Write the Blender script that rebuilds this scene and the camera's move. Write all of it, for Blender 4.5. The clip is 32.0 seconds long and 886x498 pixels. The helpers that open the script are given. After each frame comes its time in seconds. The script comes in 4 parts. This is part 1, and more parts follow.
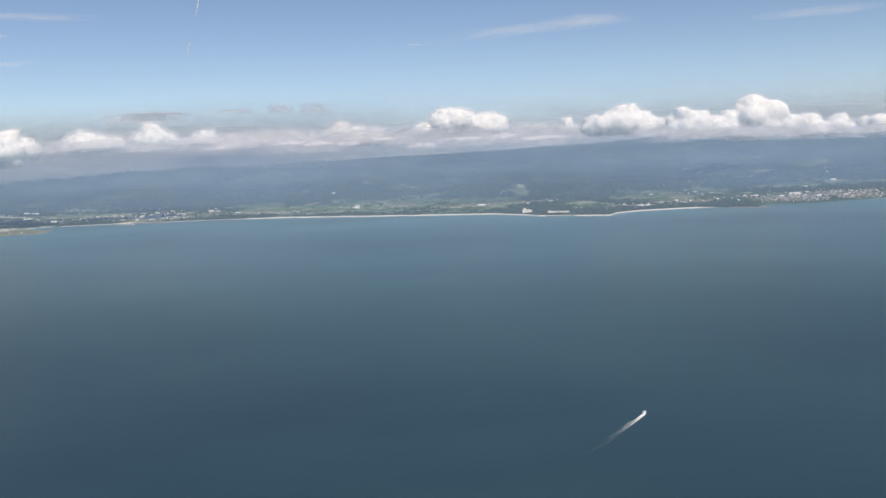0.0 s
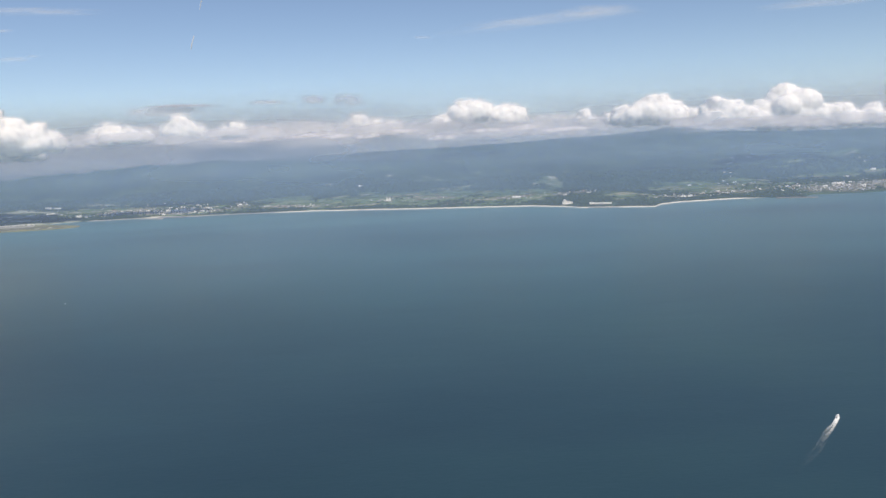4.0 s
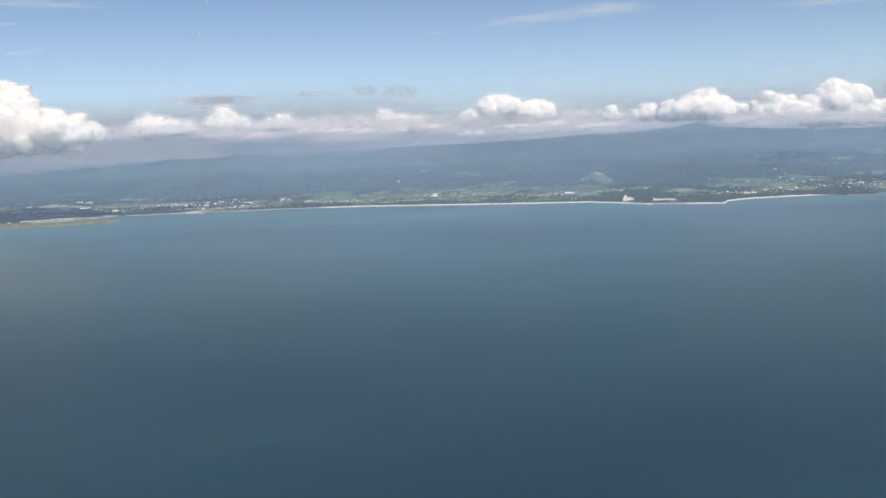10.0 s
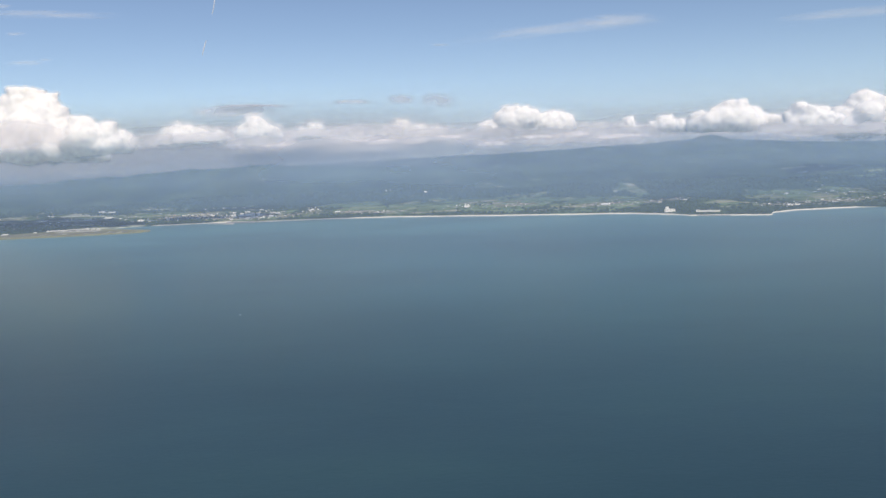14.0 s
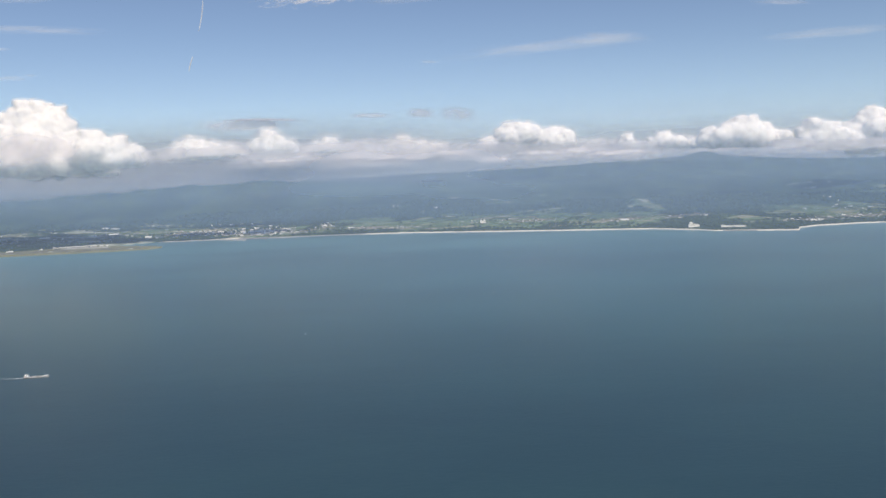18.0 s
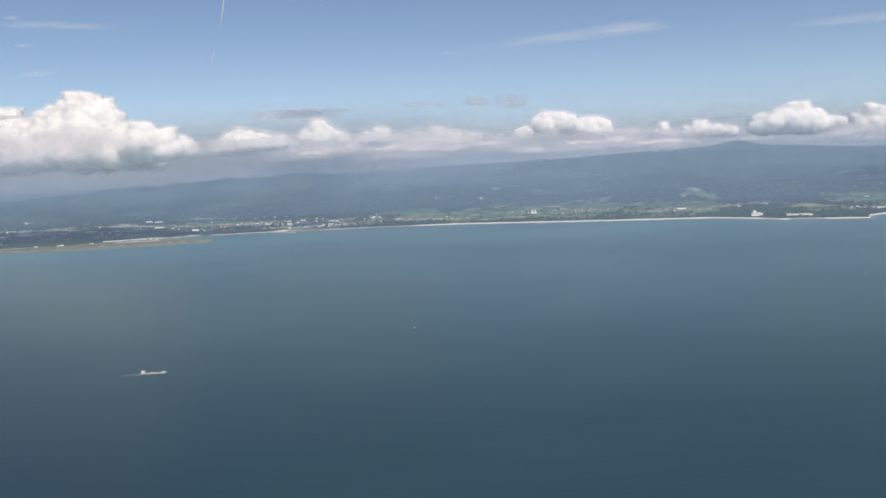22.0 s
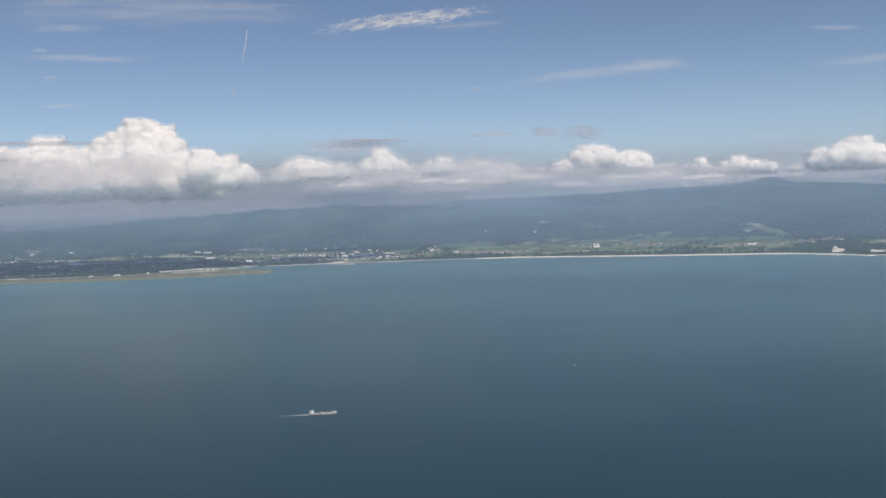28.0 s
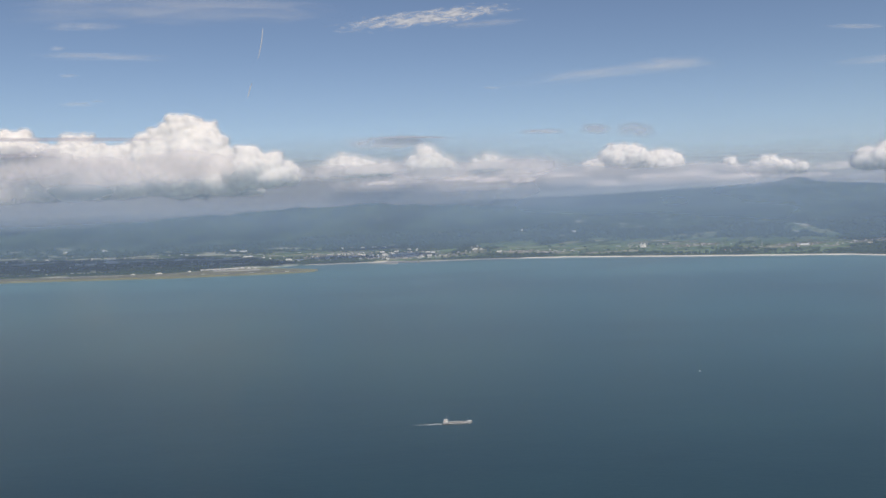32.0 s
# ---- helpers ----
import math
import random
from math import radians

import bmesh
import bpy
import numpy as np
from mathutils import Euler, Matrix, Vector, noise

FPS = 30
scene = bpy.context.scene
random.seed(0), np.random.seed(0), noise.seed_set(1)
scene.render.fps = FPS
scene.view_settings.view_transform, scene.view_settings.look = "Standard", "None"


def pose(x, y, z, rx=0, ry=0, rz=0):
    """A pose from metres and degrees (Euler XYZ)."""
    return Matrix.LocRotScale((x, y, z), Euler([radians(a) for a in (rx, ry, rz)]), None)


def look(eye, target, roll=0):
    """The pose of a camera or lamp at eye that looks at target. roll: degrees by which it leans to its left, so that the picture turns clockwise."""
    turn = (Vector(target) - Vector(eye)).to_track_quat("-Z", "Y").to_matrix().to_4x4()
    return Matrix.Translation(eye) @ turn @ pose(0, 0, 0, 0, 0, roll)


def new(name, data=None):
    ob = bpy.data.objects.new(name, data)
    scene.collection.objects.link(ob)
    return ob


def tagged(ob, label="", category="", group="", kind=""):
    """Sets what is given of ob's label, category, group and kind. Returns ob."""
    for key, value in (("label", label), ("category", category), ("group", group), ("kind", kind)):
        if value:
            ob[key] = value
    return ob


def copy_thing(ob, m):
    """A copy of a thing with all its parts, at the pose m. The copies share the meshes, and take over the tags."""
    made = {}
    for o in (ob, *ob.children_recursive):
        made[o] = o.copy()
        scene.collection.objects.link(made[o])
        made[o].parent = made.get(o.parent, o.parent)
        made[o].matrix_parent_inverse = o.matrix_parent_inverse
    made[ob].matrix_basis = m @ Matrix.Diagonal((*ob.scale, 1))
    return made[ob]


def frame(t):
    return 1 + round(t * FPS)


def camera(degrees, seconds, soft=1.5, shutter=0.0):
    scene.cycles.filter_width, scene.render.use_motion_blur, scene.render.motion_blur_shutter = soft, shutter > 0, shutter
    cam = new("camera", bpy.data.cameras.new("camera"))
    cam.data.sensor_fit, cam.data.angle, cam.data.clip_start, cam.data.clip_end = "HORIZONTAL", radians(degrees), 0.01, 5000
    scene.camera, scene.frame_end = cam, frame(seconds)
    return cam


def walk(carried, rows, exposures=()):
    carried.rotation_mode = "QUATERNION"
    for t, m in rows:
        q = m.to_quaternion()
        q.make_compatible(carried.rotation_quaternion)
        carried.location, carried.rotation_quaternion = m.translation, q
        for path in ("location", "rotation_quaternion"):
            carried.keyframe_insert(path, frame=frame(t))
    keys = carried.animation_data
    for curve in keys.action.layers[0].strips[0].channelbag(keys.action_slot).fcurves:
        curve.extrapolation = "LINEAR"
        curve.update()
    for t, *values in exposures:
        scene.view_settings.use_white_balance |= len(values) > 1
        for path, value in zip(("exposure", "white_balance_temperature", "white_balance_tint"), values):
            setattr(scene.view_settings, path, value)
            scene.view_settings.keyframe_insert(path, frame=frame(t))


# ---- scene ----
# The whole place is built at one eighth of its true size, since the lens's far clipping ends at 5 km:
# 1 m here stands for 8 m of sea, coast, hills and clouds.
cam = camera(58.6, 32.0, soft=1.6)
scene.cycles.transparent_max_bounces = 32
PATH = [
    (0.0, -0.10, -0.25, 62.96, 83.070, 2.473, -0.055),
    (0.5, -4.77, 1.81, 62.76, 83.030, 2.628, -0.090),
    (1.0, -9.45, 3.87, 62.57, 82.981, 2.778, -0.138),
    (1.5, -14.12, 5.93, 62.40, 82.909, 2.850, -0.123),
    (2.0, -18.79, 7.99, 62.23, 82.850, 2.879, -0.119),
    (2.5, -23.47, 10.06, 62.08, 82.805, 2.928, -0.117),
    (3.0, -28.13, 12.12, 61.93, 82.742, 2.974, -0.137),
    (3.5, -32.80, 14.18, 61.80, 82.696, 2.888, -0.135),
    (5.5, -51.43, 22.39, 61.32, 82.461, 2.536, -0.139),
    (6.0, -56.08, 24.43, 61.21, 82.428, 2.481, -0.150),
    (6.5, -60.72, 26.47, 61.10, 82.405, 2.419, -0.149),
    (7.0, -65.36, 28.50, 61.00, 82.395, 2.417, -0.187),
    (7.5, -69.99, 30.52, 60.90, 82.391, 2.430, -0.227),
    (8.0, -74.61, 32.53, 60.79, 82.372, 2.388, -0.261),
    (8.5, -79.23, 34.54, 60.69, 82.376, 2.424, -0.310),
    (9.0, -83.84, 36.54, 60.59, 82.394, 2.451, -0.322),
    (9.5, -88.45, 38.54, 60.49, 82.420, 2.484, -0.344),
    (10.0, -93.05, 40.52, 60.39, 82.462, 2.470, -0.345),
    (10.5, -97.64, 42.50, 60.29, 82.510, 2.441, -0.352),
    (11.0, -102.22, 44.46, 60.18, 82.552, 2.398, -0.357),
    (11.5, -106.79, 46.42, 60.08, 82.618, 2.380, -0.362),
    (12.0, -111.36, 48.37, 59.97, 82.698, 2.300, -0.362),
    (12.5, -115.92, 50.30, 59.85, 83.165, 2.253, -0.413),
    (13.0, -120.47, 52.23, 59.74, 83.366, 2.227, -0.432),
    (13.5, -125.01, 54.15, 59.62, 83.340, 2.224, -0.449),
    (14.0, -129.54, 56.06, 59.50, 83.330, 2.239, -0.492),
    (14.5, -134.06, 57.96, 59.38, 83.373, 2.276, -0.530),
    (16.5, -152.06, 65.45, 58.85, 84.130, 2.508, -1.809),
    (17.0, -156.54, 67.30, 58.71, 84.159, 2.433, -1.879),
    (17.5, -161.01, 69.14, 58.57, 84.396, 2.341, -1.715),
    (18.0, -165.46, 70.97, 58.42, 84.524, 2.214, -1.873),
    (18.5, -169.91, 72.79, 58.28, 84.637, 2.235, -1.892),
    (19.0, -174.35, 74.61, 58.13, 84.633, 2.282, -2.205),
    (19.5, -178.78, 76.41, 57.98, 84.302, 2.310, -2.300),
    (20.0, -183.20, 78.21, 57.83, 84.128, 2.391, -1.917),
    (20.5, -187.61, 80.00, 57.68, 84.200, 2.474, -1.727),
    (21.0, -192.01, 81.78, 57.52, 84.195, 2.583, -1.264),
    (21.5, -196.40, 83.55, 57.37, 84.117, 2.649, -1.031),
    (22.0, -200.78, 85.32, 57.22, 84.047, 2.701, -0.775),
    (22.5, -205.15, 87.08, 57.07, 84.075, 2.680, -1.121),
    (23.0, -209.51, 88.84, 56.93, 85.412, 2.642, -0.482),
    (23.5, -213.87, 90.59, 56.78, 86.687, 2.572, 0.183),
    (24.0, -218.21, 92.34, 56.64, 87.215, 2.579, 0.530),
    (24.5, -222.55, 94.08, 56.51, 87.305, 2.552, 0.169),
    (25.0, -226.88, 95.82, 56.38, 87.225, 2.499, 0.217),
    (25.5, -231.20, 97.56, 56.25, 87.183, 2.412, 0.200),
    (27.5, -248.39, 104.51, 55.83, 86.797, 2.107, -0.220),
    (28.0, -252.67, 106.25, 55.75, 86.624, 2.149, -0.149),
    (28.5, -256.95, 107.99, 55.68, 86.630, 2.195, 0.291),
    (29.0, -261.21, 109.74, 55.63, 86.670, 2.192, 0.213),
    (29.5, -265.47, 111.49, 55.59, 86.618, 2.125, -0.027),
    (30.0, -269.73, 113.24, 55.56, 86.597, 2.038, 0.012),
    (30.5, -273.98, 115.01, 55.55, 86.632, 2.095, 0.324),
    (31.0, -278.22, 116.78, 55.56, 86.640, 2.007, 0.402),
    (31.5, -282.46, 118.55, 55.59, 86.626, 2.003, 0.421),
    (32.0, -286.69, 120.34, 55.64, 86.624, 1.960, 0.480),
]
WB, TINT = 7950.0, 15.2
walk(cam, [(t, pose(x, y, z, rx, ry, rz)) for t, x, y, z, rx, ry, rz in PATH],
     exposures=((0.0, 0.47, WB, TINT), (12.0, 0.55, WB, TINT), (18.0, 0.48, WB, TINT), (21.5, 0.44, WB, TINT), (24.0, 0.27, WB, TINT), (32.0, 0.24, WB, TINT)))

# ---------------------------------------------------------------- light
SUN_TO = Vector((0.28, -0.76, 1.0)).normalized()
world = bpy.data.worlds.new("sky")
scene.world = world
world.use_nodes = True
wn = world.node_tree
sky = wn.nodes.new("ShaderNodeTexSky")
sky.sky_type = 'NISHITA'
sky.sun_disc = False
sky.sun_elevation = math.asin(SUN_TO.z)
sky.sun_rotation = math.atan2(SUN_TO.x, SUN_TO.y)
sky.altitude = 2000
sky.air_density = 1.0
sky.dust_density = 0.03
sky.ozone_density = 6.0
wn.nodes["Background"].inputs["Strength"].default_value = 0.083
wn.links.new(sky.outputs[0], wn.nodes["Background"].inputs["Color"])
sun = new("sun", bpy.data.lights.new("sun", 'SUN'))
sun.data.energy = 3.3
sun.data.angle = radians(0.53)
sun.data.color = (1.0, 0.97, 0.905)
sun.matrix_world = look((0, 0, 900), Vector((0, 0, 900)) - SUN_TO)


# ---------------------------------------------------------------- materials
class Nodes:
    """A short way to write node materials."""

    def __init__(self, name):
        self.mat = bpy.data.materials.new(name)
        self.mat.use_nodes = True
        self.tree = self.mat.node_tree
        self.tree.nodes.clear()
        self.out = self.tree.nodes.new("ShaderNodeOutputMaterial")

    def node(self, kind, **ins):
        n = self.tree.nodes.new("ShaderNode" + kind)
        for k, v in ins.items():
            self.put(n, k.replace("_", " "), v)
        return n

    def put(self, n, key, v):
        slot = n.inputs[int(key)] if key.isdigit() else n.inputs[key]
        if isinstance(v, bpy.types.NodeSocket):
            self.tree.links.new(v, slot)
        else:
            slot.default_value = v

    def position(self, scale=(1, 1, 1)):
        g = self.node("NewGeometry")
        m = self.node("Mapping")
        self.put(m, "Vector", g.outputs["Position"])
        m.inputs["Scale"].default_value = scale
        return m.outputs[0]

    def noise(self, vec, scale, detail=4.0, rough=0.55):
        n = self.node("TexNoise", Scale=scale, Detail=detail, Roughness=rough)
        self.put(n, "Vector", vec)
        return n.outputs["Fac"]

    def ramp(self, fac, stops):
        r = self.node("ValToRGB")
        el = r.color_ramp.elements
        el[0].position, el[0].color = stops[0][0], (*stops[0][1], 1)
        el[1].position, el[1].color = stops[-1][0], (*stops[-1][1], 1)
        for p, c in stops[1:-1]:
            e = el.new(p)
            e.color = (*c, 1)
        self.put(r, "Fac", fac)
        return r.outputs["Color"]

    def math(self, op, a, b=0.0, clamp=False):
        n = self.node("Math")
        n.operation, n.use_clamp = op, clamp
        self.put(n, "0", a)
        self.put(n, "1", b)
        return n.outputs[0]

    def span(self, v, a, b, c=0.0, d=1.0):
        n = self.node("MapRange")
        n.clamp, n.interpolation_type = True, 'SMOOTHSTEP'
        self.put(n, "Value", v)
        for k, x in zip(("From Min", "From Max", "To Min", "To Max"), (a, b, c, d)):
            n.inputs[k].default_value = x
        return n.outputs["Result"]

    def mix(self, fac, a, b):
        n = self.node("Mix")
        n.data_type = 'RGBA'
        self.put(n, "0", fac)
        self.put(n, "6", a)
        self.put(n, "7", b)
        return n.outputs[2]

    def bump(self, h, strength, dist):
        n = self.node("Bump", Strength=strength, Distance=dist)
        self.put(n, "Height", h)
        return n.outputs[0]

    def finish(self, shader):
        self.tree.links.new(shader, self.out.inputs[0])
        return self.mat


def c3(r, g, b):
    return (r, g, b, 1)


def paint(name, col, rough=0.6, metal=0.0, vary=0.12, scale=1.5):
    """Painted or plain surface with two scales of soiling and a random tone per object."""
    m = Nodes(name)
    p = m.position()
    f1, f2 = m.noise(p, scale), m.noise(p, scale * 7)
    info = m.node("ObjectInfo").outputs["Random"]
    f = m.math('ADD', m.math('MULTIPLY', f1, 0.5), m.math('ADD', m.math('MULTIPLY', f2, 0.25), m.math('MULTIPLY', info, 0.25)))
    lo, hi = [tuple(max(0, min(1, v * (1 + s))) for v in col) for s in (-vary * 2, vary)]
    col_out = m.ramp(f, [(0.25, lo), (0.7, hi)])
    b = m.node("BsdfPrincipled", Roughness=rough, Metallic=metal)
    m.put(b, "Base Color", col_out)
    m.put(b, "Normal", m.bump(f2, 0.15, 0.02))
    return m.finish(b.outputs[0])


def sea_material():
    m = Nodes("sea_water")
    p = m.position()
    big = m.noise(m.position((0.6, 1.0, 1)), 0.006, 3.0)
    mid = m.noise(m.position((0.5, 1.4, 1)), 0.02, 4.0)
    # blue-green tones by noise, blended to a paler turquoise towards the coast
    f = m.math('ADD', m.math('MULTIPLY', big, 0.75), m.math('MULTIPLY', mid, 0.25))
    col = m.ramp(f, [(0.32, (0.010, 0.035, 0.057)), (0.5, (0.016, 0.051, 0.074)), (0.68, (0.025, 0.072, 0.089))])
    y = m.node("SeparateXYZ")
    m.put(y, "Vector", p)
    coastward = m.math('MULTIPLY', m.span(y.outputs["Y"], 170, 600), m.span(m.noise(m.position((0.5, 1, 1)), 0.010, 3), 0.25, 0.6, 0.55, 1.0))
    # deep: how far the paler tone is held back towards low x and y
    deep = m.math('MULTIPLY', m.span(y.outputs["X"], -340, -60, 0.65, 0.0), m.span(y.outputs["Y"], 300, 620, 1.0, 0.0))
    coastward = m.math('MULTIPLY', coastward, m.math('SUBTRACT', 1.0, deep))
    col = m.mix(m.math('MULTIPLY', coastward, 0.9), col, c3(0.050, 0.155, 0.182))
    b = m.node("BsdfPrincipled", Roughness=0.36, IOR=1.33)
    m.put(b, "Base Color", col)
    w1 = m.noise(m.position((1.0, 2.2, 1)), 0.5, 3.0)
    w2 = m.noise(m.position((0.7, 1.3, 1)), 0.07, 3.0)
    h = m.math('ADD', m.math('MULTIPLY', w1, 0.4), w2)
    m.put(b, "Normal", m.bump(h, 0.17, 0.4))
    return m.finish(b.outputs[0])


def land_material():
    m = Nodes("wooded_land")
    p = m.position()
    canopy = m.noise(p, 0.35, 5.0, 0.65)
    stand = m.noise(p, 0.018, 4.0)
    wood = m.ramp(m.math('ADD', m.math('MULTIPLY', canopy, 0.4), m.math('MULTIPLY', stand, 0.6)),
                  [(0.38, (0.011, 0.028, 0.018)), (0.5, (0.024, 0.050, 0.028)), (0.62, (0.050, 0.086, 0.042))])
    vor = m.node("TexVoronoi", Scale=0.085, Randomness=0.8)
    m.put(vor, "Vector", m.position((0.55, 1.0, 0.2)))
    sep = m.node("SeparateColor")
    m.put(sep, "Color", vor.outputs["Color"])
    crop = m.ramp(sep.outputs[0], [(0.0, (0.065, 0.105, 0.05)), (0.35, (0.085, 0.15, 0.088)), (0.6, (0.115, 0.185, 0.108)),
                                   (0.82, (0.17, 0.20, 0.125)), (1.0, (0.27, 0.26, 0.20))])
    edge = m.node("TexVoronoi", Scale=0.085, Randomness=0.8)
    edge.feature = 'DISTANCE_TO_EDGE'
    m.put(edge, "Vector", m.position((0.55, 1.0, 0.2)))
    crop = m.mix(m.span(edge.outputs["Distance"], 0.02, 0.07, 0.75, 0.0), crop, c3(0.03, 0.05, 0.022))
    crop = m.mix(m.math('MULTIPLY', m.span(canopy, 0.45, 0.7), 0.4), crop, c3(0.035, 0.06, 0.028))
    use = m.node("Attribute")
    use.attribute_name = "landuse"
    su = m.node("SeparateColor")
    m.put(su, "Color", use.outputs["Color"])
    col = m.mix(su.outputs[0], wood, crop)
    col = m.mix(su.outputs[1], col, c3(0.34, 0.37, 0.33))
    lots = m.node("TexVoronoi", Scale=0.45, Randomness=1.0)
    m.put(lots, "Vector", m.position((0.7, 1.0, 0.2)))
    sl = m.node("SeparateColor")
    m.put(sl, "Color", lots.outputs["Color"])
    yards = m.ramp(sl.outputs[0], [(0.0, (0.06, 0.085, 0.04)), (0.35, (0.085, 0.10, 0.055)), (0.6, (0.13, 0.125, 0.10)), (0.85, (0.18, 0.17, 0.15)), (1.0, (0.25, 0.24, 0.22))])
    col = m.mix(su.outputs[2], col, yards)
    b = m.node("BsdfPrincipled", Roughness=0.9)
    m.put(b, "Base Color", col)
    m.put(b, "Specular IOR Level", 0.1)
    m.put(b, "Normal", m.bump(canopy, 0.9, 1.2))
    return m.finish(b.outputs[0])


def foliage_material():
    m = Nodes("pine_canopy")
    p = m.position()
    isl = m.node("NewGeometry").outputs["Random Per Island"]
    f = m.math('ADD', m.math('MULTIPLY', m.noise(p, 2.2, 4.0), 0.6), m.math('MULTIPLY', isl, 0.4))
    b = m.node("BsdfPrincipled", Roughness=0.9)
    m.put(b, "Base Color", m.ramp(f, [(0.25, (0.017, 0.036, 0.021)), (0.55, (0.025, 0.049, 0.027)), (0.8, (0.035, 0.063, 0.033))]))
    m.put(b, "Specular IOR Level", 0.1)
    return m.finish(b.outputs[0])


def sand_material():
    m = Nodes("pale_sand")
    p = m.position()
    f = m.math('ADD', m.math('MULTIPLY', m.noise(p, 0.06, 4), 0.6), m.math('MULTIPLY', m.noise(p, 1.2, 4), 0.4))
    b = m.node("BsdfPrincipled", Roughness=0.95)
    m.put(b, "Base Color", m.ramp(f, [(0.3, (0.40, 0.385, 0.35)), (0.55, (0.58, 0.57, 0.53)), (0.75, (0.68, 0.67, 0.63))]))
    return m.finish(b.outputs[0])


def cloud_material(name, grey=0.97, depth=7.0, through_share=0.4):
    """Dense droplets: light wanders inside before it comes out, and part of it passes through to the shaded side."""
    m = Nodes(name)
    p = m.position()
    f = m.noise(p, 0.09, 6.0, 0.6)
    col = m.ramp(f, [(0.3, (grey * 0.99, grey * 0.985, grey * 0.96)), (0.7, (grey, grey * 0.995, grey * 0.975))])
    b = m.node("BsdfPrincipled", Roughness=1.0)
    m.put(b, "Base Color", col)
    m.put(b, "Specular IOR Level", 0.0)
    m.put(b, "Subsurface Weight", 1.0)
    m.put(b, "Subsurface Radius", (1.0, 1.0, 1.0))
    m.put(b, "Subsurface Scale", depth)
    m.put(b, "Normal", m.bump(m.noise(p, 0.06, 3.0, 0.5), 0.10, 5.0))
    t = m.node("BsdfTranslucent")
    m.put(t, "Color", col)
    s = m.node("MixShader")
    s.inputs[0].default_value = through_share
    m.tree.links.new(b.outputs[0], s.inputs[1])
    m.tree.links.new(t.outputs[0], s.inputs[2])
    return m.finish(s.outputs[0])


def mist_material():
    """Torn thin droplets round a cloud's dense body."""
    m = Nodes("cumulus_mist")
    n = m.noise(m.position(), 0.11, 3.0, 0.5)
    d = m.node("BsdfDiffuse", Color=c3(0.95, 0.945, 0.93))
    t = m.node("BsdfTranslucent", Color=c3(0.95, 0.945, 0.93))
    s = m.node("MixShader")
    s.inputs[0].default_value = 0.26
    m.tree.links.new(d.outputs[0], s.inputs[1])
    m.tree.links.new(t.outputs[0], s.inputs[2])
    o = m.node("MixShader")
    m.put(o, "0", m.span(n, 0.30, 0.74, 0.05, 0.27))
    m.tree.links.new(m.node("BsdfTransparent").outputs[0], o.inputs[1])
    m.tree.links.new(s.outputs[0], o.inputs[2])
    return m.finish(o.outputs[0])


def thin_cloud(name, stretch, scale, low, high, top=0.8, col=(0.9, 0.9, 0.9), detail=7.0, soft=0.35, back=0.5):
    """Thin cloud: light scattered both ways, holes by stretched noise, fading to the sheet's edge."""
    m = Nodes(name)
    uv = m.node("TexCoord").outputs["UV"]
    mp = m.node("Mapping")
    m.put(mp, "Vector", uv)
    mp.inputs["Scale"].default_value = stretch
    info = m.node("ObjectInfo").outputs["Random"]
    comb = m.node("CombineXYZ")
    m.put(comb, "X", m.math('MULTIPLY', info, 37.0))
    m.put(comb, "Y", m.math('MULTIPLY', info, 11.0))
    tree_loc = mp.inputs["Location"]
    m.tree.links.new(comb.outputs[0], tree_loc)
    n = m.node("TexNoise", Scale=scale, Detail=detail, Roughness=0.62, Distortion=0.4)
    m.put(n, "Vector", mp.outputs[0])
    sx = m.node("SeparateXYZ")
    m.put(sx, "Vector", uv)
    fade = []
    for k in ("X", "Y"):
        a = m.math('ABSOLUTE', m.math('SUBTRACT', m.math('MULTIPLY', sx.outputs[k], 2.0), 1.0))
        fade.append(m.math('SUBTRACT', 1.0, m.math('POWER', a, 2.0)))
    env = m.math('MULTIPLY', fade[0], fade[1])
    f = m.math('ADD', n.outputs["Fac"], m.math('MULTIPLY', m.math('SUBTRACT', env, 1.0), 0.45))
    alpha = m.math('MULTIPLY', m.span(f, low, high), m.math('MULTIPLY', m.span(env, 0.0, soft), top))
    d = m.node("BsdfDiffuse", Color=c3(*col))
    t = m.node("BsdfTranslucent", Color=c3(*col))
    s = m.node("MixShader")
    s.inputs[0].default_value = back
    m.tree.links.new(d.outputs[0], s.inputs[1])
    m.tree.links.new(t.outputs[0], s.inputs[2])
    o = m.node("MixShader")
    m.put(o, "0", alpha)
    m.tree.links.new(m.node("BsdfTransparent").outputs[0], o.inputs[1])
    m.tree.links.new(s.outputs[0], o.inputs[2])
    return m.finish(o.outputs[0])


def haze_tint_material(name, amount, low, high, top, col, back, along=None, west=None):
    """Haze imitated by a tinted see-through sheet, lit by sun and sky: thickening from low to high, thinning away
    above.
    """
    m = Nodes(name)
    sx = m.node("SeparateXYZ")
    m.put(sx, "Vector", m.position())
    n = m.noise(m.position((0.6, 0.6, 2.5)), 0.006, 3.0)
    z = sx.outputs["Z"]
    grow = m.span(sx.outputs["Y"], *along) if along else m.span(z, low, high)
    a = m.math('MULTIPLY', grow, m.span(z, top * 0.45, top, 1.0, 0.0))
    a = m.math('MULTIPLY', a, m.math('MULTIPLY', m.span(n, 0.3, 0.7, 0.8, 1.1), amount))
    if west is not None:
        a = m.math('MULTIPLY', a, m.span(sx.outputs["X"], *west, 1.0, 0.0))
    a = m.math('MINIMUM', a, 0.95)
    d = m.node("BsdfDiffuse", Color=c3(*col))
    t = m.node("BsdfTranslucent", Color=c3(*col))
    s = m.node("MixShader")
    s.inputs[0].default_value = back
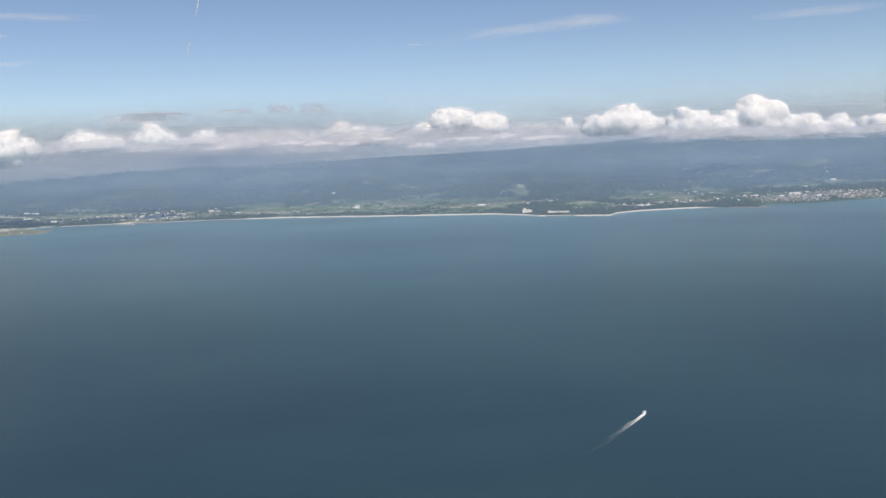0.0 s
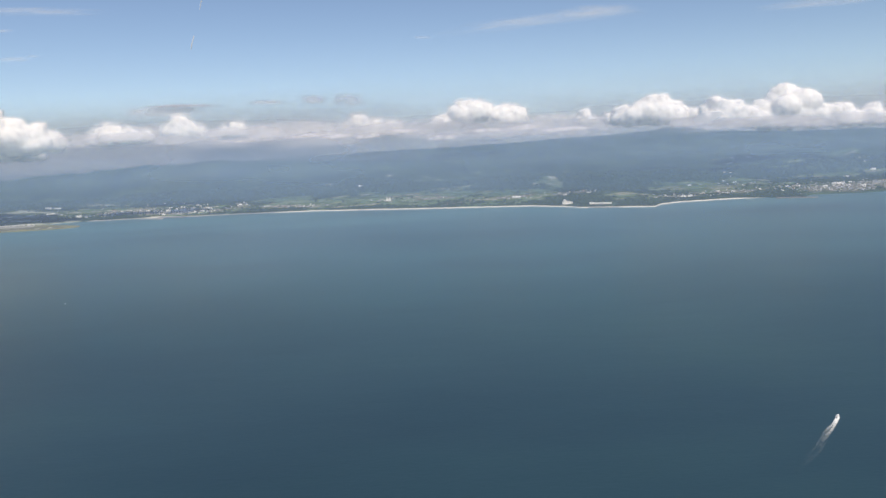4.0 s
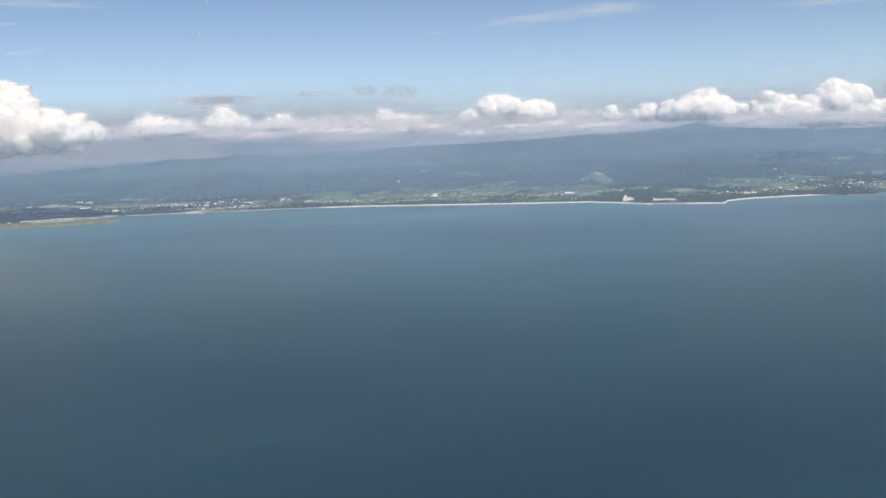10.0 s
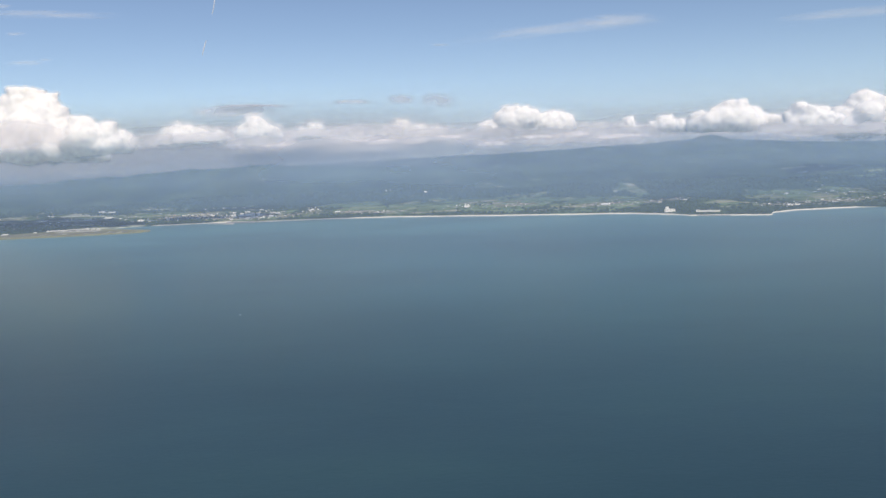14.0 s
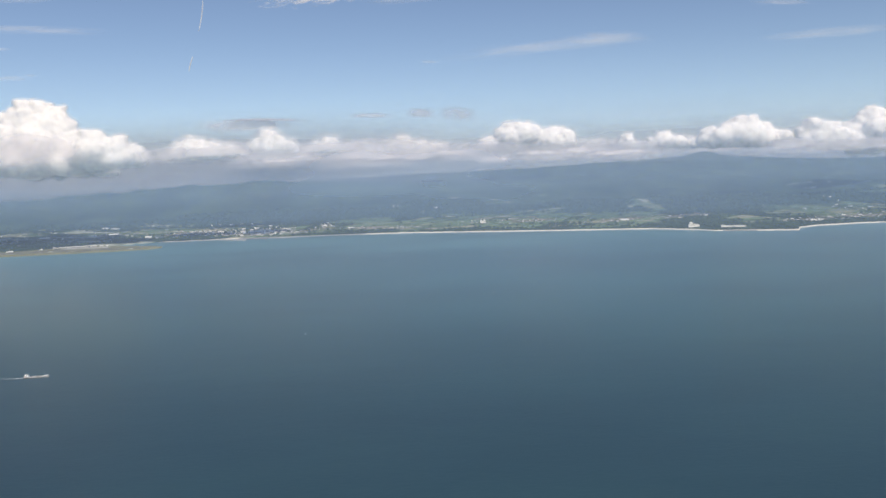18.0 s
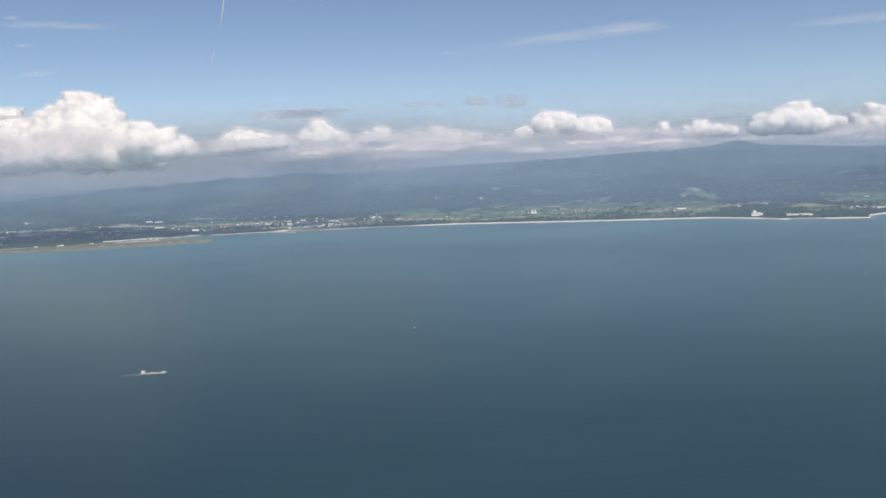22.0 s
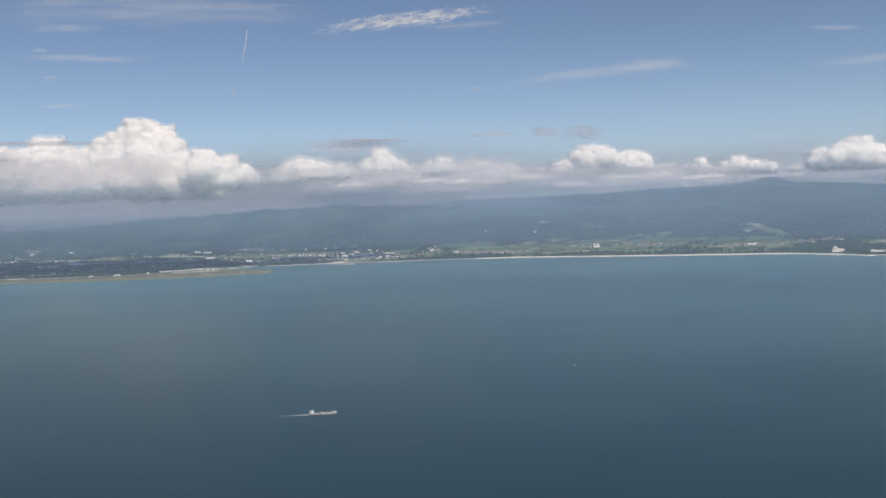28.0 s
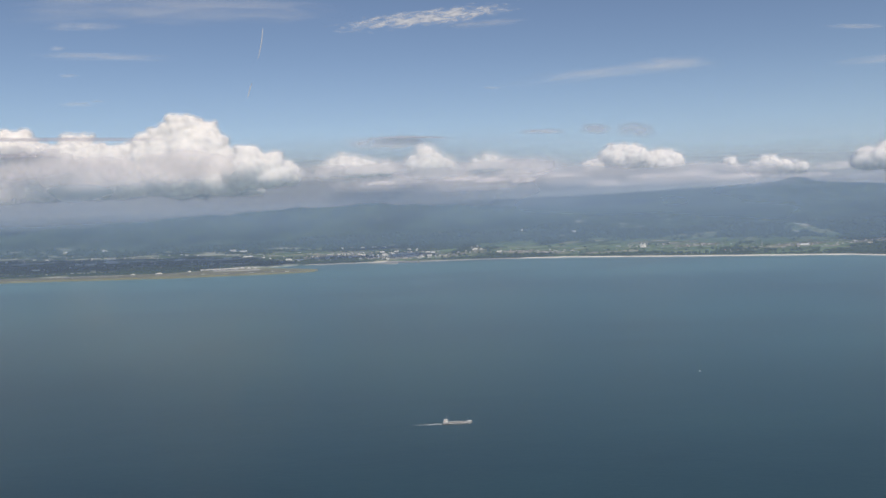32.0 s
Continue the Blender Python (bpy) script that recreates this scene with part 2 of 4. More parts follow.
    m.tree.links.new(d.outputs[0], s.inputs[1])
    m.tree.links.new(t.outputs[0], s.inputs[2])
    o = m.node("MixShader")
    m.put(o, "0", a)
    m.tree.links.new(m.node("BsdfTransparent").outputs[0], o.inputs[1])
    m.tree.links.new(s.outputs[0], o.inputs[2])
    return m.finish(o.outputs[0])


SEA, LAND, SAND, LEAF = sea_material(), land_material(), sand_material(), foliage_material()
CLOUD = cloud_material("cumulus_white", 0.99, 36.0, 0.24)
MIST = mist_material()
WHITE = paint("white_plaster", (0.84, 0.83, 0.80), vary=0.05)
CREAM = paint("cream_plaster", (0.62, 0.56, 0.46))
GREY = paint("grey_concrete", (0.36, 0.36, 0.35))
DARK = paint("dark_opening", (0.03, 0.035, 0.04), 0.25)
ROOFS = [paint("grey_roof_tile", (0.13, 0.135, 0.15), 0.55), paint("blue_metal_roof", (0.12, 0.20, 0.32), 0.4),
         paint("rust_red_roof", (0.30, 0.12, 0.075), 0.6), paint("pale_metal_roof", (0.78, 0.78, 0.77), 0.5, vary=0.06)]
ASPHALT = paint("asphalt", (0.06, 0.06, 0.062), 0.85, scale=0.3)
GRASS = paint("mown_dry_grass", (0.17, 0.175, 0.085), 0.95, vary=0.25, scale=0.05)
ROCK = paint("grey_rock_armour", (0.22, 0.21, 0.20), 0.9, vary=0.3)
STEEL = paint("painted_steel_grey", (0.42, 0.44, 0.45), 0.45)
DECK = paint("weathered_hull_grey", (0.085, 0.085, 0.09), 0.5)
HULLTOP = paint("grey_hull_paint", (0.20, 0.21, 0.22), 0.5)
SHIP_WHITE = paint("white_ship_enamel", (0.76, 0.80, 0.83), 0.35)
HULL = paint("dark_hull_paint", (0.05, 0.052, 0.06), 0.4)
ORANGE = paint("orange_paint", (0.6, 0.18, 0.04), 0.5)


# ---------------------------------------------------------------- mesh helpers
def mesh_of(name, verts, faces, mat, smooth=False):
    me = bpy.data.meshes.new(name)
    me.from_pydata([tuple(v) for v in verts], [], [tuple(f) for f in faces])
    me.materials.append(mat)
    if smooth:
        me.polygons.foreach_set("use_smooth", [True] * len(me.polygons))
    me.update()
    return me


def part(name, bm, mat, parent=None, label=""):
    me = bpy.data.meshes.new(name)
    bmesh.ops.recalc_face_normals(bm, faces=bm.faces)
    bm.to_mesh(me)
    bm.free()
    me.materials.append(mat)
    ob = new(name, me)
    ob.parent = parent
    return tagged(ob, label)


def box(bm, x0, x1, y0, y1, z0, z1, bevel=0.0):
    m = Matrix.Translation(((x0 + x1) / 2, (y0 + y1) / 2, (z0 + z1) / 2)) @ Matrix.Diagonal((x1 - x0, y1 - y0, z1 - z0, 1))
    r = bmesh.ops.create_cube(bm, size=1, matrix=m)
    if bevel:
        es = list({e for v in r["verts"] for e in v.link_edges})
        bmesh.ops.bevel(bm, geom=es, offset=bevel, segments=1, affect='EDGES')
    return bm


def boxed(*a, bevel=0.0):
    return box(bmesh.new(), *a, bevel=bevel)


def rod(bm, a, b, r0, r1, seg=8):
    a, b = Vector(a), Vector(b)
    m = Matrix.Translation((a + b) / 2) @ (b - a).to_track_quat('Z', 'Y').to_matrix().to_4x4()
    bmesh.ops.create_cone(bm, cap_ends=True, segments=seg, radius1=r0, radius2=r1, depth=(b - a).length, matrix=m)
    return bm


def prism(bm, pts, y0, y1):
    """A profile in x and z pushed from y0 to y1."""
    lo = [bm.verts.new((x, y0, z)) for x, z in pts]
    hi = [bm.verts.new((x, y1, z)) for x, z in pts]
    bm.faces.new(lo), bm.faces.new(hi[::-1])
    for i in range(len(pts)):
        j = (i + 1) % len(pts)
        bm.faces.new((lo[i], lo[j], hi[j], hi[i]))
    return bm


def empty(name, m, label, category, group="", kind=""):
    ob = new(name)
    ob.matrix_basis = m
    ob.empty_display_size = 0.5
    return tagged(ob, label, category, group, kind)


# ---------------------------------------------------------------- plan of the coast
COAST_X = np.array([-3000, -900, -640, -540, -500, -470, -430, -405, -372, -350, -317, -258, -178, -84, -20, 50, 80, 90, 150, 161, 185, 224, 265, 274, 290, 313, 360, 438, 600, 1200, 4000.])
COAST_Y = np.array([840, 814, 807, 810, 836, 846, 876, 872, 876, 884, 868, 872, 863, 830, 809, 787, 758, 741, 716, 737, 752, 758, 757, 745, 736, 765, 760, 786, 800, 850, 900.])


def wob(x, y, s, seed=0.0):
    return noise.noise((x * s + seed, y * s - seed, seed * 0.7))


def coast(x):
    return float(np.interp(x, COAST_X, COAST_Y)) + 2.2 * wob(x, 0, 0.045, 3.1) + 0.9 * wob(x, 0, 0.2, 8.4)


def beach_width(x):
    w = float(np.interp(x, [-1000, -428, -420, -345, -330, -250, -60, 70, 84, 95, 140, 152, 165, 255, 268, 300, 330, 440, 2000],
                        [1.5, 1.5, 2.5, 2.5, 6, 5, 7.5, 5, 2, 2.6, 2.6, 2, 4.2, 3.6, 1.5, 1.6, 2, 2, 2]))
    return 0.36 * w * (0.85 + 0.35 * wob(x, 4, 0.03, 1.7))


def bell(x, y, cx, cy, sx, sy):
    return math.exp(-((x - cx) / sx) ** 2 - ((y - cy) / sy) ** 2)


CREST_X = [-1600, -600, 12, 318, 470, 641, 714, 900, 1200, 3000]
CREST_Z = [50, 52, 61, 70, 75, 74, 67, 60, 56, 50]
SPUR_X = [-1700, -1100, -967, -869, -748, -636, -514, -427, -300, -150, 0]
SPUR_Z = [10, 18, 25, 34, 42, 48, 53, 57, 52, 44, 36]


def height(x, y):
    """Ground height: coastal flats, wooded foothills, a western spur and the range with its peak behind."""
    d = y - coast(x)
    if d < 0:
        return -0.4
    low = float(np.interp(d, [0, 6, 60, 130, 300, 600, 900], [0.2, 0.8, 4.5, 9.5, 19, 31, 40]))
    left = float(np.interp(x, [-1600, -900, -500, -250], [0.62, 0.5, 0.62, 1.0]))
    low = 0.8 + (low - 0.8) * (left if d > 6 else 1)
    rough = min(1.0, max(0.0, (d - 60) / 380))
    ridge = 1 - abs(2 * wob(x, y, 0.0034, 5.0))
    fold = 1 - abs(2 * wob(x + 0.35 * y, y * 0.6, 0.0105, 2.6))
    z = low + rough * (8 * (ridge - 0.6) + 7 * (fold - 0.55) + 9 * wob(x, y, 0.0085, 2.0) + 6.0 * wob(x, y, 0.022, 7.0) + 2.6 * wob(x, y, 0.06, 4.0))
    # the far range: spurs run down from its crest towards the coast
    crest = float(np.interp(x, CREST_X, CREST_Z)) + 2.0 * wob(x, 0, 0.012, 6.1) + 1.0 * wob(x, 0, 0.05, 2.1)
    away = (y - 2100) / (620 if y < 2100 else 420)
    k = math.exp(-away * away)
    spur = 1 - abs(2 * wob(x + 0.2 * y, y * 0.25, 0.012, 1.1))
    z = z * (1 - k) + k * (crest - min(1.0, abs(away) * 2.2) * 15 * (1 - spur) - min(1.0, abs(away) * 3) * 3)
    z += 12 * bell(x, y, 578, 2100, 36, 70) + 4 * bell(x, y, 560, 2100, 90, 90)
    z += 9 * bell(x, y, 430, 960, 55, 45) + 5 * bell(x, y, 175, 930, 50, 40) + 8.0 * bell(x, y, -266, 899, 17, 15)
    if x < 0 and 1000 < y < 1700:
        top = float(np.interp(x, SPUR_X, SPUR_Z)) + 2.4 * wob(x, 0, 0.02, 2.2) + 1.2 * wob(x, 0, 0.06, 4.2)
        k = math.exp(-((y - 1320 - 30 * wob(x, 0, 0.006, 2.2)) / 95) ** 2)
        z = z * (1 - k) + k * (top + 4.0 * wob(x, y, 0.022, 7.0) + 2.0 * wob(x, y, 0.06, 4.0))
    return max(z, 0.5)


FIELDS = [(-300, 905, 90, 40), (-180, 920, 95, 50), (-230, 960, 45, 22), (-60, 890, 90, 60), (20, 860, 70, 58), (-130, 930, 60, 40), (58, 872, 22, 28), (140, 800, 28, 22), (230, 850, 42, 40),
          (215, 830, 30, 22), (290, 860, 24, 40), (380, 890, 50, 16), (520, 900, 90, 16), (-420, 960, 70, 30), (-620, 930, 70, 20),
          (90, 960, 10, 60), (-125, 960, 20, 26), (430, 1075, 70, 8)]
FIELDS += [(191, 857, 20, 11), (139, 792, 11, 6), (395, 897, 26, 10), (392, 994, 22, 9), (64, 888, 12, 14), (136, 775, 13, 5), (201, 858, 15, 11), (-125, 970, 11, 9),
           (-15, 945, 14, 9), (-473, 975, 18, 11), (-33, 941, 6, 9), (374, 1005, 12, 10), (396, 1022, 14, 10), (416, 1040, 14, 11), (440, 1068, 15, 14), (466, 1098, 15, 16), (512, 1150, 24, 18),
           (561, 1208, 24, 14), (388, 886, 24, 12), (201, 843, 14, 11), (259, 829, 8, 10), (318, 843, 15, 8)]
CLEARINGS = [(-113, 1174, 12, 6), (-119, 1071, 6, 4), (-60, 1158, 6, 5), (-43, 1142, 8, 5), (-149, 1010, 5, 4), (355, 1148, 11, 7), (-157, 1018, 7, 5), (-713, 1068, 10, 7),
             (-499, 948, 9, 5), (-525, 930, 4, 4), (-568, 928, 5, 4), (-489, 1038, 10, 6), (-626, 913, 8, 5), (-675, 864, 20, 5), (289, 935, 9, 5), (-301, 1134, 5, 16),
             (70, 939, 4, 20), (95, 988, 5, 22), (387, 1117, 7, 6), (350, 1095, 8, 6), (513, 1056, 10, 6), (369, 1139, 10, 7),
             (-755, 1078, 14, 6), (-701, 1060, 11, 6), (-645, 900, 8, 5), (-624, 909, 8, 5), (-564, 922, 9, 5), (-517, 930, 7, 4), (-521, 1006, 15, 5), (-562, 1053, 11, 5), (-712, 925, 22, 5)]


SETTLED = [(-400, 926, 40, 24), (-326, 915, 30, 22), (-275, 893, 26, 9), (-225, 908, 24, 9), (-190, 896, 22, 7), (-45, 885, 26, 9), (40, 858, 34, 10),
           (95, 842, 28, 10), (190, 785, 24, 8), (250, 800, 40, 9), (350, 796, 44, 28), (420, 812, 48, 32), (520, 832, 66, 32), (-365, 905, 30, 8)]


def landuse(x, y):
    f = max(bell(x, y, *e) for e in FIELDS)
    f = max(0.0, min(1.0, (f + 0.55 * wob(x, y, 0.03, 9.0) + 0.3 * wob(x, y, 0.09, 1.0) - 0.30) * 4))
    c = max(bell(x, y, *e) for e in CLEARINGS)
    c = max(0.0, min(1.0, (c + 0.5 * wob(x, y, 0.12, 6.0) - 0.5) * 3))
    if x < -430:
        k = noise.noise((x * 0.018, y * 0.075, 4.4)) + 0.5 * noise.noise((x * 0.05, y * 0.2, 1.3))
        near = max(0.0, min(1.0, (1150 - y) / 150))
        c = max(c, min(1.0, max(0.0, (k - 0.36) * 6)) * near)
        f = max(f, min(1.0, max(0.0, (k - 0.2) * 3)) * 0.4 * near)
    t = max(bell(x, y, *e) for e in SETTLED)
    t = max(0.0, min(1.0, (t + 0.5 * wob(x, y, 0.05, 3.0) + 0.3 * wob(x, y, 0.16, 5.0) - 0.42) * 3.5))
    return f, c * 0.8, t


def grid(rows_of, mat, name):
    """Joins rows of equal length into one sheet."""
    verts = [v for r in rows_of for v in r]
    k = len(rows_of[0])
    faces = [(i * k + j, i * k + j + 1, (i + 1) * k + j + 1, (i + 1) * k + j) for i in range(len(rows_of) - 1) for j in range(k - 1)]
    return mesh_of(name, verts, faces, mat, True)


# ---------------------------------------------------------------- sea, land, beach
bm = bmesh.new()
bmesh.ops.create_grid(bm, x_segments=40, y_segments=40, size=6000)
tagged(part("water", bm, SEA), "calm blue-green sea with faint ripples", "sea", kind="structure")

xs = np.concatenate([np.linspace(-2600, -900, 60), np.linspace(-890, 760, 430), np.linspace(770, 1300, 60), np.linspace(1340, 3000, 30)])
ds = np.concatenate([[0.0], np.linspace(1.0, 150, 60), np.linspace(155, 600, 80), np.linspace(612, 1560, 100), np.linspace(1590, 4000, 26)])
rows_xy, uses = [], []
for x in xs:
    c, w, line = coast(x), beach_width(x), []
    for d in ds:
        y = c + w + d
        z = height(x, y) if d else -0.6
        line.append((x, y, z))
        uses.append((*landuse(x, y), 1.0))
    rows_xy.append(line)
me = grid(rows_xy, LAND, "ground")
att = me.color_attributes.new("landuse", 'FLOAT_COLOR', 'POINT')
att.data.foreach_set("color", np.array(uses, dtype=np.float32).ravel())
tagged(new("ground", me), "green wooded coastal land with fields and low hills", "land", kind="structure")

bxs = np.linspace(-430, 264, 420)
brow = []
for x in bxs:
    c, w = coast(x), beach_width(x)
    ends = min(1.0, (264.5 - x) / 22, (x + 431) / 12)
    brow.append([(x, c - 1.5, -0.25), (x, c, 0.06), (x, c + w * 0.5 * ends, 0.45 * ends), (x, c + w * 0.85 * ends, 0.75 * ends), (x, c + (w + 0.5) * ends, 0.85 * ends), (x, c + (w + 1.2) * ends, -0.2)])
tagged(new("beach", grid(brow, SAND, "beach")), "narrow pale sandy beach along the shore", "beach", kind="structure")

# ---------------------------------------------------------------- clouds
ICO = bmesh.new()
bmesh.ops.create_icosphere(ICO, subdivisions=2, radius=1)
ICO_V = np.array([v.co[:] for v in ICO.verts])
ICO_F = np.array([[v.index for v in f.verts] for f in ICO.faces])
ICO.free()


def balls(name, spec, mat):
    """Many balls (x, y, z, rx, ry, rz) in one mesh."""
    vs = np.concatenate([ICO_V * np.array(s[3:]) + np.array(s[:3]) for s in spec])
    fs = np.concatenate([ICO_F + i * len(ICO_V) for i in range(len(spec))])
    me = bpy.data.meshes.new(name)
    me.from_pydata(vs.tolist(), [], fs.tolist())
    me.materials.append(mat)
    return me


def billow(name, size):
    t = bpy.data.textures.new(name, 'CLOUDS')
    t.noise_scale, t.noise_depth, t.noise_basis = size, 3, 'VORONOI_F1'
    return t


PUFF_BIG, PUFF_SMALL = billow("puff_big", 10.0), billow("puff_small", 3.6)


def cumulus(label, front, base, lobes, seed, voxel=1.3, group="cumulus clouds over the coast", mist=True, soft=False):
    """A heap cloud: lobes (x, top, radius) heaped from a flat base, their skin billowed."""
    rng = random.Random(seed)
    spec = []
    for x, top, r, *back in lobes:
        y = front + sum(back)
        h = max(top - base, r * 0.5)
        n = max(2, int(h / (r * 0.4)))
        for i in range(n):
            f = i / (n - 1)
            rr = r * (1.0 - 0.42 * f ** 1.5)
            z0, z1 = base + rr * 0.35, top - rr * 0.78
            z = z0 + (z1 - z0) * f
            spec.append((x + rng.uniform(-.15, .15) * r, y + rng.uniform(-.3, .3) * r, z, rr, rr * 1.1, rr * 0.8 if i else rr * 0.5))
            for k in range(7):
                a, e = rng.uniform(0, 2 * math.pi), rng.uniform(-0.2, 1.0)
                q = rr * rng.uniform(0.35, 0.6)
                cx, cy, cz = x + math.cos(a) * rr * 0.75, y + math.sin(a) * rr * 0.8, max(base + q * 0.5, z + e * rr * 0.45)
                spec.append((cx, cy, cz, q, q, q * 0.85))
                for j in range(5 if f > 0.25 and q > 2.5 * voxel else 0):
                    a, e, p = rng.uniform(0, 2 * math.pi), rng.uniform(-0.1, 0.9), q * rng.uniform(0.3, 0.55)
                    spec.append((cx + math.cos(a) * q * 0.8, cy + math.sin(a) * q * 0.8, cz + e * q * 0.75, p, p, p * 0.9))
    ob = new("cumulus_cloud", balls("cumulus_cloud", spec, CLOUD))
    rm = ob.modifiers.new("fuse", 'REMESH')
    rm.mode, rm.voxel_size, rm.use_smooth_shade = 'VOXEL', voxel, True
    k = voxel / 1.3
    sm = ob.modifiers.new("soften", 'SMOOTH')
    sm.factor, sm.iterations = 0.5, 10 if voxel < 1.7 else 13
    for tex, s in ((PUFF_BIG, (-1.7 if voxel < 1.7 else -3.0) * k), (PUFF_SMALL, -0.4 * k)):
        dm = ob.modifiers.new("billow", 'DISPLACE')
        dm.texture, dm.strength, dm.mid_level, dm.texture_coords = tex, s, 0.42, 'GLOBAL'
    for swell in ((1.2, 2.6, 4.4) if soft else (0.8, 2.2) if voxel < 1.7 else (1.5, 3.4)) if mist else ():
        edge = new("misty_edge", ob.data.copy())
        edge.data.materials[0] = MIST
        edge.parent = ob
        for src in ob.modifiers:
            cp = edge.modifiers.new(src.name, src.type)
            if src.type == 'REMESH':
                cp.mode, cp.voxel_size, cp.use_smooth_shade = 'VOXEL', voxel * 1.4, True
            elif src.type == 'SMOOTH':
                cp.factor, cp.iterations = 0.5, 4
            else:
                cp.texture, cp.strength, cp.mid_level, cp.texture_coords = src.texture, src.strength * 0.8, src.mid_level, 'GLOBAL'
        out = edge.modifiers.new("swell", 'DISPLACE')
        out.strength, out.mid_level = swell * k, 0.0
    return tagged(ob, label, "cloud", group)


cumulus("towering white cumulus cloud with a grey flat base", 835, 73,
        [(-521, 142, 25), (-508, 136, 19), (-542, 134, 22), (-525, 118, 34), (-557, 127, 20), (-497, 124, 17), (-572, 120, 22), (-588, 115, 26), (-602, 116, 36), (-645, 118, 38), (-488, 112, 24), (-690, 134, 42), (-745, 128, 46), (-800, 120, 46)], 1)
cumulus("white puffy cumulus lobe with a bright rounded top", 816, 76, [(-461, 111, 19), (-442, 105, 15), (-470, 96, 16), (-428, 97, 10, 10)], 2)
cumulus("ragged white cumulus cloud with greyish underside", 850, 82, [(-392, 99, 8), (-384, 102, 9), (-372, 101, 9), (-364, 98, 7), (-356, 96, 7), (-380, 93, 9, -8), (-344, 95, 6), (-400, 95, 6)], 3, soft=True)
cumulus("rounded white cumulus cloud with soft grey base", 848, 83, [(-307, 107, 12), (-318, 100, 9), (-298, 101, 9), (-287, 96, 6), (-252, 98, 7), (-244, 97, 5), (-262, 95, 5)], 4, soft=True)
cumulus("small white cumulus dome behind a larger cloud", 1300, 112, [(-842, 174, 34), (-815, 162, 24)], 21, 1.8)
cumulus("small bright cumulus cloud in the far bank", 1530, 88, [(-190, 131, 24), (-160, 121, 20), (-130, 116, 20), (-215, 118, 18), (-250, 112, 18), (-290, 118, 22), (-340, 112, 22)], 5, 1.8, soft=True)
cumulus("bright white cumulus cloud with twin heads", 1525, 95, [(22, 147, 42), (85, 136, 34), (-25, 122, 24), (55, 130, 28), (112, 116, 16)], 6, 1.8)
cumulus("small white cumulus tuft above the range", 1680, 94, [(265, 126, 16), (255, 116, 12)], 7, 1.8)
cumulus("small white cumulus cloud above the range", 1680, 92, [(340, 127, 24), (375, 118, 17), (404, 111, 13), (316, 115, 15)], 8, 1.8)
cumulus("broad white cumulus cloud with sunlit top", 1045, 79, [(242, 116, 24), (224, 109, 17), (262, 107, 17), (204, 103, 18), (284, 97, 16), (235, 97, 22), (258, 95, 22)], 9, 1.4)
cumulus("broad white cumulus cloud with domed head", 985, 73, [(300, 107, 20), (318, 102, 18), (338, 92, 16)], 10, 1.3)
cumulus("tall white cumulus cloud with cauliflower top", 1062, 70, [(417, 122, 26), (403, 112, 18), (386, 103, 20), (370, 95, 16), (436, 108, 20), (453, 100, 17), (470, 94, 15), (415, 92, 34), (445, 86, 26), (385, 84, 26)], 11, 1.4)
cumulus("low white cumulus row with grey base", 1070, 64, [(495, 95, 20), (530, 92, 18), (582, 88, 20), (640, 92, 24), (700, 90, 26), (770, 94, 28)], 12, 1.6)

tufts = random.Random(31)
for label, y, x0, x1, lo, hi in (("ragged grey-white cumulus scraps under a tower", 876, -540, -472, 70, 84),):
    lobes, x = [], x0
    while x < x1:
        r = tufts.uniform(9, 17)
        lobes.append((x, lo + r * 0.5 + (hi - lo - r * 0.4) * tufts.random() ** 1.6, r, tufts.uniform(-20, 20)))
        x += r * tufts.uniform(1.2, 3.0)
    cumulus(label, y, lo, lobes, y, 1.4, "ragged cloud scraps under the cumulus")

# ---------------------------------------------------------------- haze veils, tinted sheets in place of hazy air
HAZE_TINT = (0.365, 0.55, 0.82)


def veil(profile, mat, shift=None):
    """A tinted sheet in place of haze along the coast; profile: rows of (y, z), shifted along x by shift."""
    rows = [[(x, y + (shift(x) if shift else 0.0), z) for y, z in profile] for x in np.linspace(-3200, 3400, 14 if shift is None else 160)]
    return tagged(new("haze_bank", grid(rows, mat, "haze_bank")), "thin tinted sheet standing in for haze before the hills", "haze", kind="stuff")


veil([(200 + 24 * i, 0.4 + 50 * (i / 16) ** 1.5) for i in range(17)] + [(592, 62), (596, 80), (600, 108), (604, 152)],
     haze_tint_material("sea_haze_tint", 0.36, 0, 1, 150, HAZE_TINT, 0.3, along=(230, 590)))
# blue sheets stand in for air between the foothills, the western spur and the far range
veil([(1150 + 0.1 * z, z) for z in (-5, 20, 40, 60, 80, 105)], haze_tint_material("foothill_haze_tint", 0.17, 14, 46, 104, (0.20, 0.32, 0.51), 0.5))
# dark tint: cloud shade over the foothills is put into this sheet's colour
veil([(75 + 0.1 * z, z) for z in (-5, 5, 10, 25, 40, 60, 82)], haze_tint_material("shore_haze_shade_tint", 0.30, 3, 17, 84, (0.11, 0.255, 0.44), 0.5),
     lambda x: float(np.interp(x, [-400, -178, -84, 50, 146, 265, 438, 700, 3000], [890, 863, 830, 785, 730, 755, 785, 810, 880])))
veil([(1600 + 0.1 * z, z) for z in (-5, 20, 40, 60, 80, 105)], haze_tint_material("hill_haze_tint", 0.18, 26, 58, 116, (0.29, 0.43, 0.60), 0.5))
veil([(1900 + 0.1 * z, z) for z in (-5, 20, 40, 60, 80, 105, 140)], haze_tint_material("crest_mist_tint", 0.34, 50, 78, 140, (0.38, 0.45, 0.56), 0.5))
